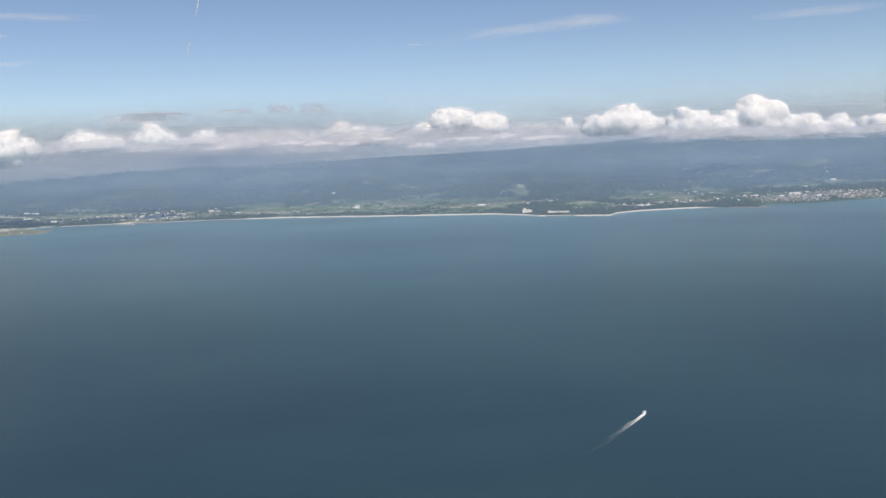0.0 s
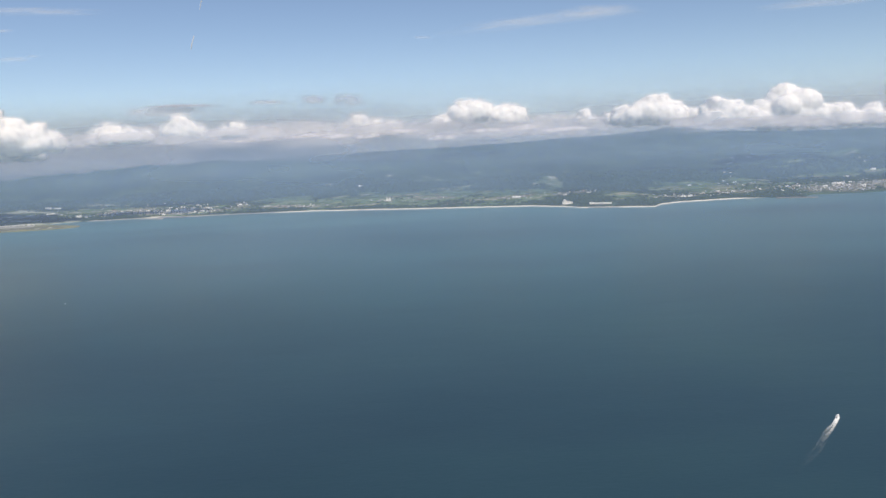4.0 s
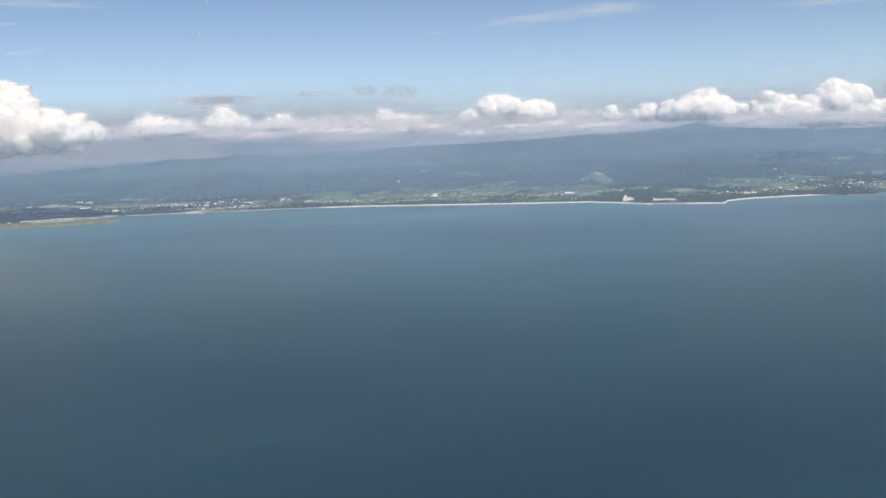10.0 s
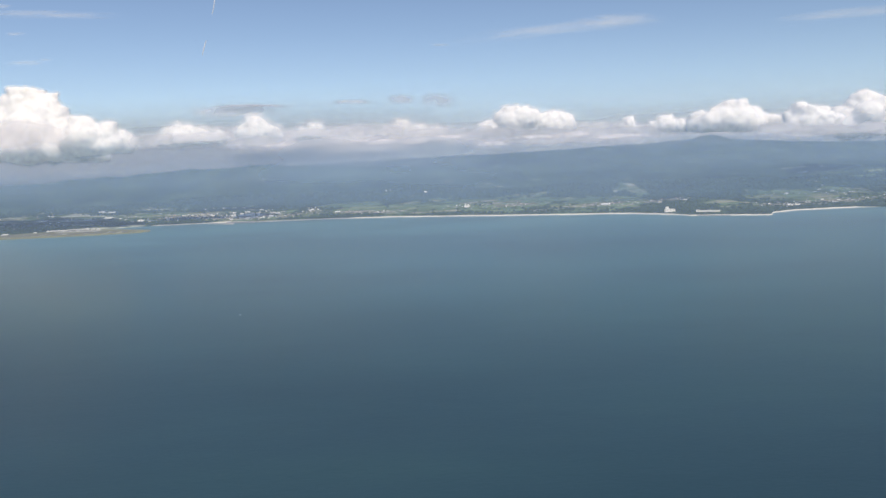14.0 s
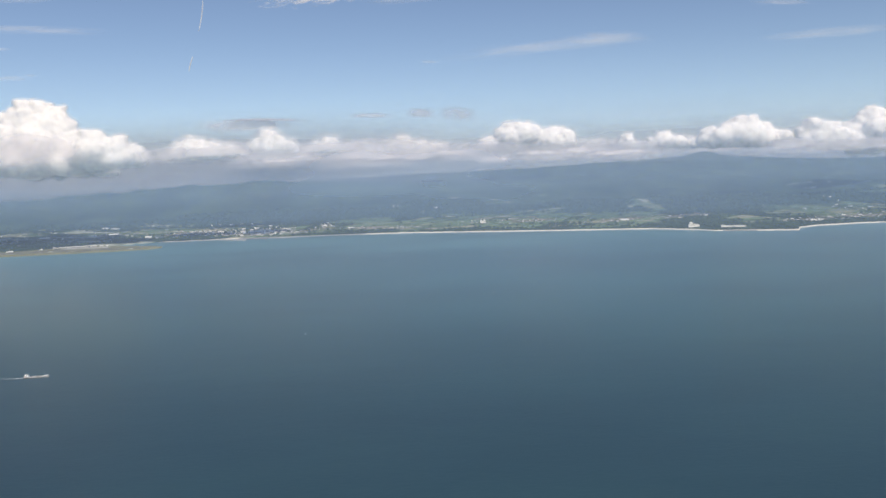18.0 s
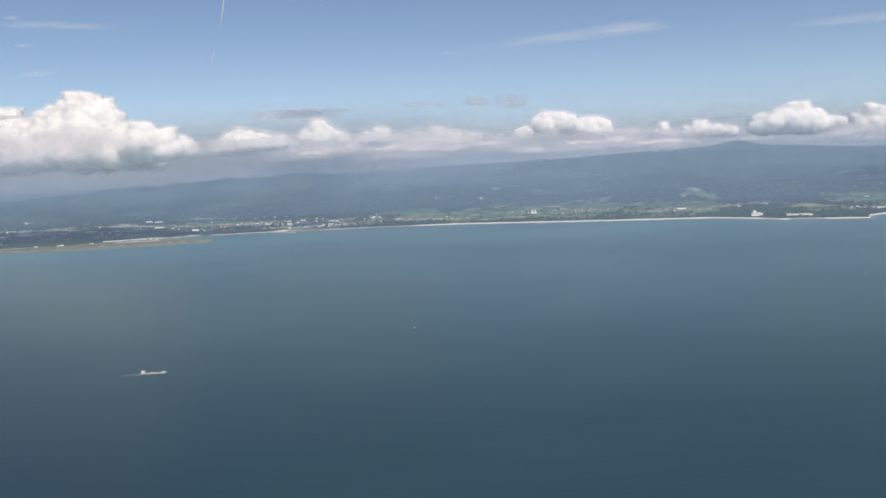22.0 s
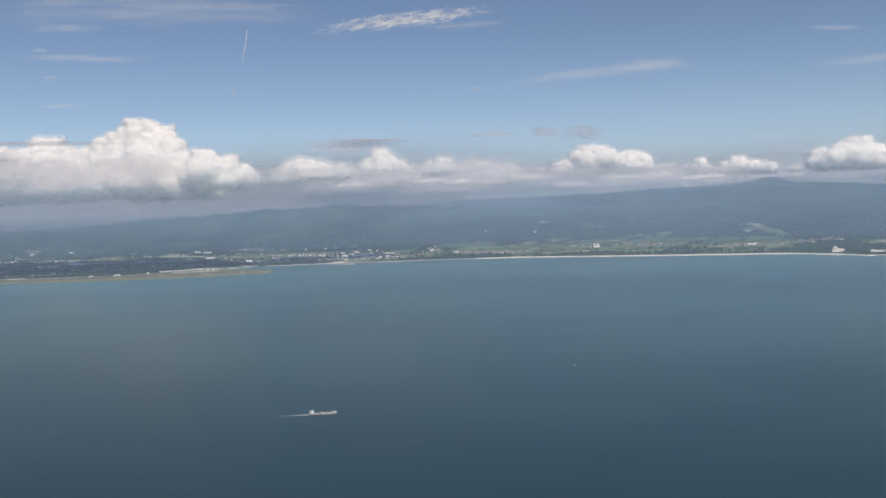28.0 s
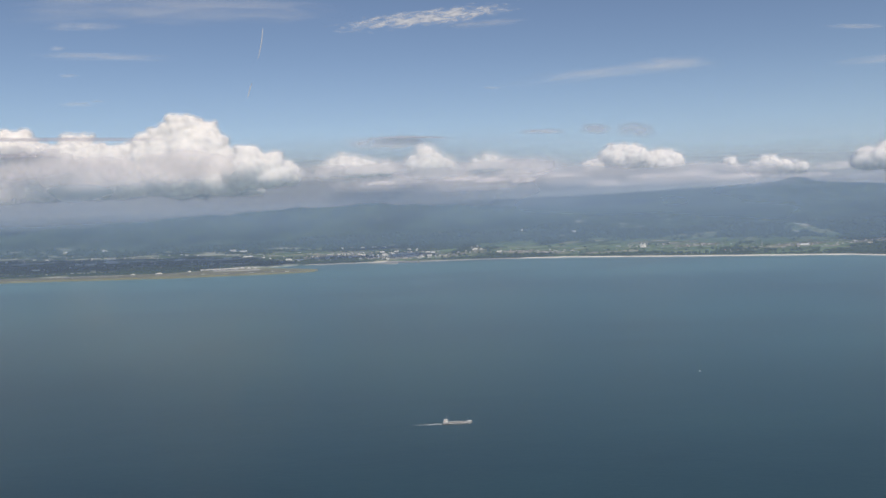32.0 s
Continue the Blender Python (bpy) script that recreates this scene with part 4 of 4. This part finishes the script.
    part("entrance_canopy", boxed(-0.6, 2.2, -2.2, -1.1, 0.75, 0.9), GREY, h)
    return h


long_hotel(pose(108, 749, height(108, 749) + 1.0, 0, 0, -20) @ Matrix.Diagonal((0.92, 0.9, 0.46, 1)))


def twin_hall(m):
    h = empty("twin_gabled_hall", m, "white hall with two steep pointed gables in fields", "building")
    for x in (-1.5, 1.5):
        bm = prism(bmesh.new(), [(x - 1.2, -0.8), (x + 1.2, -0.8), (x + 1.2, 0.5), (x, 3.4), (x - 1.2, 0.5)], -1.4, 1.4)
        g = part("gable", bm, WHITE, h)
        part("window", boxed(x - 0.25, x + 0.25, -1.42, -1.38, 0.5, 1.6), DARK, g)
    part("link_wall", boxed(-0.4, 0.4, -1.0, 1.0, -0.8, 1.0), CREAM, h)
    return h


twin_hall(pose(-99, 893, height(-99, 893) + 0.8))


def solar_farm(m):
    h = empty("hillside_solar_farm", m, "bright row of tilted panels on a hillside", "solar farm")
    for i in range(14):
        bm = boxed(-0.55, 0.55, -0.8, 0.8, -0.04, 0.04)
        bmesh.ops.rotate(bm, verts=bm.verts, matrix=Matrix.Rotation(radians(24), 3, 'X'))
        bmesh.ops.translate(bm, verts=bm.verts, vec=(i * 1.25 - 8.5, 0, 0.7))
        rod(bm, (i * 1.25 - 8.5, 0, -0.6), (i * 1.25 - 8.5, 0, 0.65), 0.06, 0.06, 6)
        part("panel", bm, ROOFS[3], h)
    return h


solar_farm(pose(307, 962, height(307, 962) + 0.5, 0, 6, -24))

# ---------------------------------------------------------------- harbour
def slab(name, pts, z0, z1, mat, label, category, batter=0.0, kind=""):
    """A flat-topped block over an outline, its foot spread by the batter."""
    n = len(pts)
    cx, cy = sum(p[0] for p in pts) / n, sum(p[1] for p in pts) / n
    bm = bmesh.new()
    lo = [bm.verts.new((x + batter * (x > cx) - batter * (x < cx), y + batter * (y > cy) - batter * (y < cy), z0)) for x, y in pts]
    hi = [bm.verts.new((x, y, z1)) for x, y in pts]
    bm.faces.new(hi), bm.faces.new(lo[::-1])
    for i in range(n):
        j = (i + 1) % n
        bm.faces.new((lo[i], lo[j], hi[j], hi[i]))
    return tagged(part(name, bm, mat), label, category, kind=kind)


slab("quay", [(-350, 872), (-318, 861), (-316, 874), (-348, 890)], -1, 0.7, GREY, "grey concrete fishing harbour quay", "quay", 0.3)
slab("breakwater", [(-366, 866), (-338, 853), (-337, 855.5), (-364, 868.5)], -1, 1.0, GREY, "low concrete breakwater before the harbour", "breakwater", 0.6)
slab("breakwater", [(268, 741), (300, 729), (301, 732), (270, 745)], -1, 0.8, ROCK, "low grey breakwater by the point", "breakwater", 0.6)
slab("breakwater", [(92, 742), (96, 737), (120, 728), (121, 731), (98, 742)], -1, 0.5, ROCK, "low rock breakwater below the wooded point", "breakwater", 0.5)

# ---------------------------------------------------------------- airfield on its made-up island
slab("airfield_ground", [(-1300, 792), (-900, 788), (-651, 782), (-552, 777), (-523, 774), (-489, 778), (-442, 784), (-413, 791), (-406, 799), (-404, 806), (-416, 815), (-455, 836),
                         (-480, 846), (-502, 840), (-516, 829), (-540, 813), (-585, 812), (-651, 810), (-900, 818), (-1300, 850)], -1, 1.3, GRASS, "dry grass of a seaside airfield", "airfield", 1.5, "structure")


def strip(name, x0, x1, y0, y1, z, mat, label, category, kind="structure"):
    return tagged(part(name, boxed(x0, x1, y0, y1, z - 0.05, z), mat), label, category, kind=kind)


strip("runway", -1000, -420, 790, 796, 1.33, ASPHALT, "grey asphalt runway with white markings", "runway")
strip("taxiway", -900, -450, 803, 806, 1.325, ASPHALT, "narrow grey taxiway beside the runway", "taxiway")
strip("apron", -500, -458, 816, 828, 1.328, GREY, "pale concrete apron before the terminal", "apron")
strip("parking_lot", -640, -575, 806, 810, 1.327, GREY, "pale concrete yard beside the airfield", "yard")
PAINT = paint("white_road_paint", (0.75, 0.75, 0.72), 0.6)
for k in range(6):
    strip("runway_marking", -430, -426, 790.6 + k * 0.85, 791.1 + k * 0.85, 1.338, PAINT, "white threshold bar painted on the runway", "road marking")
for x in (-442, -462, -482, -502):
    for y in (791.4, 794.0):
        strip("runway_marking", x, x + 5.0, y, y + 0.8, 1.338, PAINT, "white touchdown bar painted on the runway", "road marking")
for i in range(30):
    strip("centre_line", -450 - i * 7.5, -446 - i * 7.5, 792.92, 793.08, 1.3375, PAINT, "white centre line dash on the runway", "road marking")


def terminal(m):
    h = empty("airport_terminal", m, "long white airport terminal with glass front", "terminal")
    part("wall", boxed(-19, 19, -2.2, 3.2, -0.6, 2.0), WHITE, h)
    bm = prism(bmesh.new(), [(-3.2, 2.0), (4.0, 2.3), (4.0, 2.5), (0.5, 2.9), (-3.2, 2.2)], -19.6, 19.6)
    bmesh.ops.rotate(bm, verts=bm.verts, matrix=Matrix.Rotation(math.pi / 2, 3, 'Z'))
    part("roof", bm, WHITE, h)
    for i in range(16):
        part("window", boxed(-18.6 + i * 2.33, -16.6 + i * 2.33, -2.23, -2.17, 0.4, 1.7), DARK, h)
    for x in (-11, -3, 5, 13):
        b = part("boarding_bridge", boxed(x - 0.25, x + 0.25, -5.6, -2.2, 0.5, 1.0), STEEL, h)
        part("leg", rod(bmesh.new(), (x, -5.0, -0.2), (x, -5.0, 0.5), 0.12, 0.12, 6), STEEL, b)
    return h


terminal(pose(-497, 832.5, 1.32, 0, 0, 17) @ Matrix.Diagonal((0.85, 0.8, 0.38, 1)))


def hangar(m, label, wide):
    h = empty("hangar", m, label, "hangar", "airport sheds")
    pts = [(-wide, -0.4), (wide, -0.4)] + [(wide * math.cos(a), 0.8 + 0.6 * math.sin(a)) for a in np.linspace(0, math.pi, 9)]
    part("shell", prism(bmesh.new(), pts, -2.4, 2.4), WHITE, h)
    part("door", boxed(-wide * 0.8, wide * 0.8, -2.43, -2.38, -0.05, 0.9), GREY, h)
    return h


for x, y, w, tall in ((-479, 839, 2.2, 0.8), (-472, 838.5, 1.3, 0.6), (-466, 836, 1.0, 0.6), (-544, 809, 2.6, 0.7), (-567, 808.5, 1.5, 0.5), (-521, 821, 1.0, 0.6)):
    hangar(pose(x, y, 1.34, 0, 0, 8) @ Matrix.Diagonal((1.0, 0.7, tall, 1)), "white arched hangar beside the apron", w)


def airliner(m):
    h = empty("parked_airliner", m, "white airliner parked at the terminal", "aircraft", "airliners at the terminal")
    bm = rod(bmesh.new(), (0, -2.2, 0.55), (0, 1.6, 0.55), 0.26, 0.26, 12)
    rod(bm, (0, 1.6, 0.55), (0, 2.5, 0.68), 0.26, 0.05, 12), rod(bm, (0, -2.7, 0.5), (0, -2.2, 0.55), 0.06, 0.26, 12)
    part("fuselage", bm, WHITE, h)
    for sx in (-1, 1):
        bm = bmesh.new()
        a = [bm.verts.new(v) for v in ((sx * 0.2, -0.5, 0.45), (sx * 0.2, 0.5, 0.45), (sx * 2.3, 1.0, 0.6), (sx * 2.3, 0.75, 0.6))]
        b = [bm.verts.new(v.co + Vector((0, 0, 0.06))) for v in a]
        bm.faces.new(a), bm.faces.new(b[::-1])
        for i in range(4):
            bm.faces.new((a[i], a[(i + 1) % 4], b[(i + 1) % 4], b[i]))
        part("wing", bm, STEEL, h)
        part("engine", rod(bmesh.new(), (sx * 0.8, -0.45, 0.3), (sx * 0.8, 0.15, 0.3), 0.13, 0.1, 8), WHITE, h)
        part("tailplane", boxed(min(sx * 0.05, sx * 0.9), max(sx * 0.05, sx * 0.9), 1.9, 2.35, 0.72, 0.76), STEEL, h)
        part("wheel", rod(bmesh.new(), (sx * 0.35, 0.1, 0.07), (sx * 0.45, 0.1, 0.07), 0.07, 0.07, 8), DARK, h)
    part("tail_fin", prism(bmesh.new(), [(-0.03, 0.7), (0.03, 0.7), (0.03, 1.5), (-0.03, 1.5)], 1.85, 2.4), ROOFS[1], h)
    part("nose_wheel", rod(bmesh.new(), (-0.04, -2.0, 0.06), (0.04, -2.0, 0.06), 0.06, 0.06, 8), DARK, h)
    return h


plane = airliner(pose(-494, 823, 1.34, 0, 0, 197))
copy_thing(plane, pose(-481, 826, 1.34, 0, 0, 197))

# ---------------------------------------------------------------- ships
def coaster(m):
    """A small coastal tanker; bow towards +x."""
    h = empty("coastal_cargo_ship", m, "small grey and white coastal tanker under way", "ship")
    bm = bmesh.new()
    rings = []
    for x, half, deck in ((-3.75, 0.42, 0.42), (-3.3, 0.56, 0.40), (-1.5, 0.6, 0.36), (1.5, 0.6, 0.36), (2.6, 0.48, 0.42), (3.3, 0.24, 0.58), (3.75, 0.02, 0.68)):
        rings.append([bm.verts.new(v) for v in ((x, -half, deck), (x, -half * 0.9, 0.08), (x, -half * 0.75, -0.35), (x, half * 0.75, -0.35), (x, half * 0.9, 0.08), (x, half, deck))])
    for a, b in zip(rings, rings[1:]):
        for i in range(5):
            bm.faces.new((a[i], a[i + 1], b[i + 1], b[i]))
        bm.faces.new((a[5], a[0], b[0], b[5]))
    bm.faces.new(rings[0]), bm.faces.new(rings[-1][::-1])
    part("hull", bm, HULLTOP, h)
    part("boot_topping", boxed(-3.5, 2.5, -0.585, 0.585, -0.1, 0.1), HULL, h, "dark band at the waterline")
    part("forecastle", prism(bmesh.new(), [(2.5, 0.4), (3.68, 0.62), (3.62, 0.8), (2.5, 0.66)], -0.2, 0.2), SHIP_WHITE, h)
    part("bulwark", boxed(-2.1, 2.4, -0.62, -0.58, 0.26, 0.42), SHIP_WHITE, h)
    part("bulwark", boxed(-2.1, 2.4, 0.58, 0.62, 0.34, 0.44), SHIP_WHITE, h)
    house = part("deckhouse", boxed(-3.5, -2.35, -0.46, 0.46, 0.36, 0.86, bevel=0.03), SHIP_WHITE, h)
    part("window", boxed(-3.3, -2.5, -0.47, -0.45, 0.58, 0.68), DARK, house)
    bridge = part("bridge", boxed(-3.0, -2.42, -0.44, 0.44, 0.86, 1.28, bevel=0.03), SHIP_WHITE, h)
    part("window", boxed(-2.42, -2.40, -0.4, 0.4, 1.06, 1.2), DARK, bridge)
    part("window", boxed(-2.92, -2.5, -0.45, -0.43, 1.06, 1.2), DARK, bridge)
    part("funnel", boxed(-3.42, -3.14, -0.16, 0.16, 0.86, 1.46, bevel=0.05), SHIP_WHITE, h)
    part("mast", rod(bmesh.new(), (-2.7, 0, 1.28), (-2.7, 0, 2.3), 0.05, 0.03, 6), STEEL, h)
    bm = rod(bmesh.new(), (2.55, 0, 0.5), (2.55, 0, 1.75), 0.05, 0.03, 6)
    rod(bm, (2.55, -0.2, 1.3), (2.55, 0.2, 1.3), 0.025, 0.025, 6)
    part("foremast", bm, STEEL, h)
    for x in (-1.5, -0.5, 0.5, 1.5):
        part("hatch_cover", boxed(x - 0.42, x + 0.42, -0.4, 0.4, 0.3, 0.44, bevel=0.03), DECK, h)
    part("deck_pipe", rod(bmesh.new(), (-2.0, 0, 0.58), (2.4, 0, 0.58), 0.05, 0.05, 6), SHIP_WHITE, h)
    part("pipe_manifold", boxed(-0.1, 0.1, -0.5, 0.5, 0.5, 0.68), STEEL, h)
    part("lifeboat", boxed(-3.4, -3.05, -0.56, -0.45, 0.88, 1.0, bevel=0.04), ORANGE, h)
    return h


coaster(pose(-286.6, 316.2, 0, 0, 0, 4) @ Matrix.Diagonal((1.0, 1.0, 0.84, 1)))


def foam_material(name, stretch, low, high, top):
    m = Nodes(name)
    uv = m.node("TexCoord").outputs["UV"]
    mp = m.node("Mapping")
    m.put(mp, "Vector", uv)
    mp.inputs["Scale"].default_value = stretch
    n = m.noise(mp.outputs[0], 3.0, 6.0, 0.65)
    sx = m.node("SeparateXYZ")
    m.put(sx, "Vector", uv)
    across = m.math('ABSOLUTE', m.math('SUBTRACT', m.math('MULTIPLY', sx.outputs["Y"], 2.0), 1.0))
    side = m.span(across, 0.55, 1.0, 1.0, 0.0)
    along = m.math('POWER', m.math('SUBTRACT', 1.0, sx.outputs["X"], True), 1.6)
    thin = m.math('SUBTRACT', n, m.math('MULTIPLY', m.math('SUBTRACT', 1.0, along), 0.22))
    a = m.math('MULTIPLY', m.math('MULTIPLY', m.span(thin, low, high), side), m.math('MULTIPLY', m.math('POWER', along, 0.7), top))
    d = m.node("BsdfDiffuse", Color=c3(0.86, 0.93, 0.97))
    o = m.node("MixShader")
    m.put(o, "0", a)
    m.tree.links.new(m.node("BsdfTransparent").outputs[0], o.inputs[1])
    m.tree.links.new(d.outputs[0], o.inputs[2])
    return m.finish(o.outputs[0])


FOAM = foam_material("wake_foam", (9, 1.2, 1), 0.12, 0.5, 1.0)
FOAM_FAINT = foam_material("spent_wake_foam", (5, 1.0, 1), 0.3, 0.75, 0.28)


def wake_strip(name, parent, a, b, w0, w1, mat, bow=0.0, z=0.03):
    """A foam streak from a (at the hull) to b, w0 to w1 wide, a little raised in its middle."""
    a, b = Vector(a), Vector(b)
    d = (b - a).normalized()
    side = Vector((-d.y, d.x, 0))
    verts, uvs, n = [], [], 24
    for i in range(n + 1):
        u = i / n
        c = a.lerp(b, u) + side * bow * math.sin(math.pi * u)
        w = w0 + (w1 - w0) * u
        for v, lift in ((0, 0), (0.5, 0.06), (1, 0)):
            p = c + side * w * (v - 0.5)
            verts.append((p.x, p.y, z + lift * (1 - u)))
            uvs.append((u, v))
    faces = [(i * 3 + j, i * 3 + j + 1, (i + 1) * 3 + j + 1, (i + 1) * 3 + j) for i in range(n) for j in (0, 1)]
    me = mesh_of(name, verts, faces, mat, True)
    lay = me.uv_layers.new(name="UVMap")
    for loop in me.loops:
        lay.data[loop.index].uv = uvs[loop.vertex_index]
    ob = new(name, me)
    ob.parent = parent
    return ob


w = empty("ship_wake", pose(-290.2, 315.95, 0, 0, 0, 4), "pale foam wake trailing behind the tanker", "wake")
wake_strip("foam_streak", w, (0.4, 0, 0), (-9, 0.15, 0), 0.5, 0.9, FOAM)
wake_strip("spent_foam", w, (0, 0, 0), (-17, 0.5, 0), 0.8, 2.6, FOAM_FAINT, z=0.02)
wake_strip("bow_wave", w, (7.0, -0.3, 0), (1.0, -0.95, 0), 0.2, 0.4, FOAM)


def speedboat(m):
    """A small motor boat; bow towards +x."""
    h = empty("speedboat", m, "small white speedboat running fast over the sea", "boat")
    bm = bmesh.new()
    rings = []
    for x, half in ((-0.75, 0.26), (0.1, 0.28), (0.6, 0.17), (0.9, 0.01)):
        rings.append([bm.verts.new(v) for v in ((x, -half, 0.3 + 0.06 * max(x, 0)), (x, -half * 0.7, 0.0), (x, half * 0.7, 0.0), (x, half, 0.3 + 0.06 * max(x, 0)))])
    for a, b in zip(rings, rings[1:]):
        for i in range(4):
            bm.faces.new((a[i], a[(i + 1) % 4], b[(i + 1) % 4], b[i]))
    bm.faces.new(rings[0]), bm.faces.new(rings[-1][::-1])
    part("hull", bm, SHIP_WHITE, h)
    cabin = part("cabin", boxed(-0.25, 0.3, -0.17, 0.17, 0.3, 0.52, bevel=0.03), SHIP_WHITE, h)
    part("windscreen", boxed(0.29, 0.315, -0.15, 0.15, 0.36, 0.48), DARK, cabin)
    part("roof", boxed(-0.3, 0.3, -0.19, 0.19, 0.521, 0.55), SHIP_WHITE, h)
    part("outboard_motor", boxed(-0.88, -0.75, -0.08, 0.08, 0.05, 0.42, bevel=0.02), HULL, h)
    part("rail", rod(bmesh.new(), (0.35, -0.2, 0.46), (0.85, 0, 0.5), 0.012, 0.012, 5), STEEL, h)
    return h


HEAD = math.degrees(math.atan2(15.4, 12.4))
speedboat(pose(44.9, 179.8, 0.05, 0, -4, HEAD))
w = empty("speedboat_wake", pose(44.5, 179.3, 0, 0, 0, HEAD), "white forked foam wake behind the speedboat", "wake")
wake_strip("foam_ridge", w, (0.6, 0.22, 0), (-12, 0.5, 0), 0.36, 0.6, FOAM, 0.45)
wake_strip("foam_ridge", w, (0.6, -0.22, 0), (-16, -0.6, 0), 0.5, 0.9, FOAM, 0.3)
wake_strip("foam_core", w, (-0.5, 0, 0), (-7, 0, 0), 0.4, 0.6, FOAM, 0.2, z=0.02)
wake_strip("spent_foam", w, (-6, 0, 0), (-38, -0.6, 0), 1.4, 3.4, FOAM_FAINT, 0.6, z=0.012)


def fishing_boat(m, label):
    h = empty("fishing_boat", m, label, "boat", "small fishing boats")
    bm = bmesh.new()
    rings = []
    for x, half in ((-0.7, 0.2), (0.1, 0.24), (0.6, 0.15), (0.85, 0.01)):
        rings.append([bm.verts.new(v) for v in ((x, -half, 0.26 + 0.1 * max(x, 0)), (x, -half * 0.6, -0.1), (x, half * 0.6, -0.1), (x, half, 0.26 + 0.1 * max(x, 0)))])
    for a, b in zip(rings, rings[1:]):
        for i in range(4):
            bm.faces.new((a[i], a[(i + 1) % 4], b[(i + 1) % 4], b[i]))
    bm.faces.new(rings[0]), bm.faces.new(rings[-1][::-1])
    part("hull", bm, WHITE, h)
    part("wheelhouse", boxed(-0.4, 0.05, -0.14, 0.14, 0.24, 0.62, bevel=0.02), WHITE, h)
    part("window", boxed(0.045, 0.06, -0.11, 0.11, 0.42, 0.55), DARK, h)
    part("mast", rod(bmesh.new(), (-0.5, 0, 0.25), (-0.5, 0, 1.0), 0.02, 0.012, 5), STEEL, h)
    return h


for x, y, turn in ((-51, 482, 20), (-8, 436, 70), (-210, 366, -30), (-131, 448, 15), (-258, 739, 40), (-445, 455, 10)):
    fishing_boat(pose(x, y, 0.02, 0, 0, turn) @ Matrix.Diagonal((0.4, 0.4, 0.4, 1)), "small white fishing boat on calm sea")

# ---------------------------------------------------------------- woods
def built_up(x, y):
    return max(bell(x, y, cx, cy, sx * 0.95, sy * 0.95) for _, cx, cy, sx, sy, n, _ in TOWNS if n > 12)


def woods(name, spots, label):
    """Crowns as rough many-faced clumps, all in one stuff mesh; spots: rows of x, y, z, radius."""
    gen = np.random.default_rng(4)
    bm = bmesh.new()
    bmesh.ops.create_icosphere(bm, subdivisions=1, radius=1)
    v0 = np.array([v.co[:] for v in bm.verts])
    f0 = np.array([[v.index for v in f.verts] for f in bm.faces])
    bm.free()
    sp = np.array(spots)
    n, k = len(sp), len(v0)
    vs = v0[None] * gen.uniform(0.65, 1.25, (n, k, 1)) * sp[:, 3][:, None, None] * np.array([1.15, 1.0, 0.95])
    vs = vs + sp[:, None, :3]
    fs = f0[None] + (np.arange(n) * k)[:, None, None]
    me = mesh_of(name, vs.reshape(-1, 3).tolist(), fs.reshape(-1, 3).tolist(), LEAF)
    return tagged(new(name, me), label, "trees", kind="stuff")


rng = random.Random(9)
spots = []
for i in range(1900):
    x = rng.uniform(-425, 440)
    if -350 < x < -318 or 74 < x < 88 or 100 < x < 128 and rng.random() < 0.6 or x > 288 and rng.random() < 0.88:
        continue
    y = coast(x) + beach_width(x) + 1.5 + abs(rng.gauss(0, 4.5))
    r = rng.uniform(0.45, 0.85)
    spots.append((x, y, height(x, y) + r * 0.55, r))
woods("pine_belt", spots, "dark green pine windbreak along the beach")
spots = []
while len(spots) < 9000:
    x = rng.uniform(-820, 560)
    d = 12 + 260 * rng.random() ** 1.5
    y = coast(x) + beach_width(x) + d
    if x < -400 and y < float(np.interp(x, [-900, -585, -540, -516, -480, -455, -404], [821, 816, 817, 833, 850, 840, 830])) or rng.random() < 0.42 and x < -430:
        continue
    if (94 < x < 124 and 734 < y < 756) or (72 < x < 90 and 756 < y < 776):
        continue
    if 60 < x < 330 and d < 110 and rng.random() < 0.6:
        continue
    f, c, t = landuse(x, y)
    if rng.random() < max(f * 0.97, c, t * 0.85, min(1.0, built_up(x, y) * 2.2)):
        continue
    r = rng.uniform(0.7, 1.5) * (1 + d / 400)
    spots.append((x, y, height(x, y) + r * 0.35, r))
woods("mixed_woods", spots, "dense green mixed woods over the foothills")
spots = []
for cx, cy, sx, sy, n in ((122, 740, 26, 9, 300), (100, 764, 22, 6, 110), (-274, 896, 11, 9, 170), (160, 745, 10, 10, 90)):
    for i in range(n):
        x, y = rng.gauss(cx, sx * 0.5), rng.gauss(cy, sy * 0.5)
        if y < coast(x) + beach_width(x) + 0.5 or (94 < x < 124 and 734 < y < 756) or (72 < x < 90 and 756 < y < 776):
            continue
        r = rng.uniform(0.7, 1.3)
        spots.append((x, y, height(x, y) + r * 0.5, r))
woods("point_grove", spots, "dark pine grove on the headland and knoll")
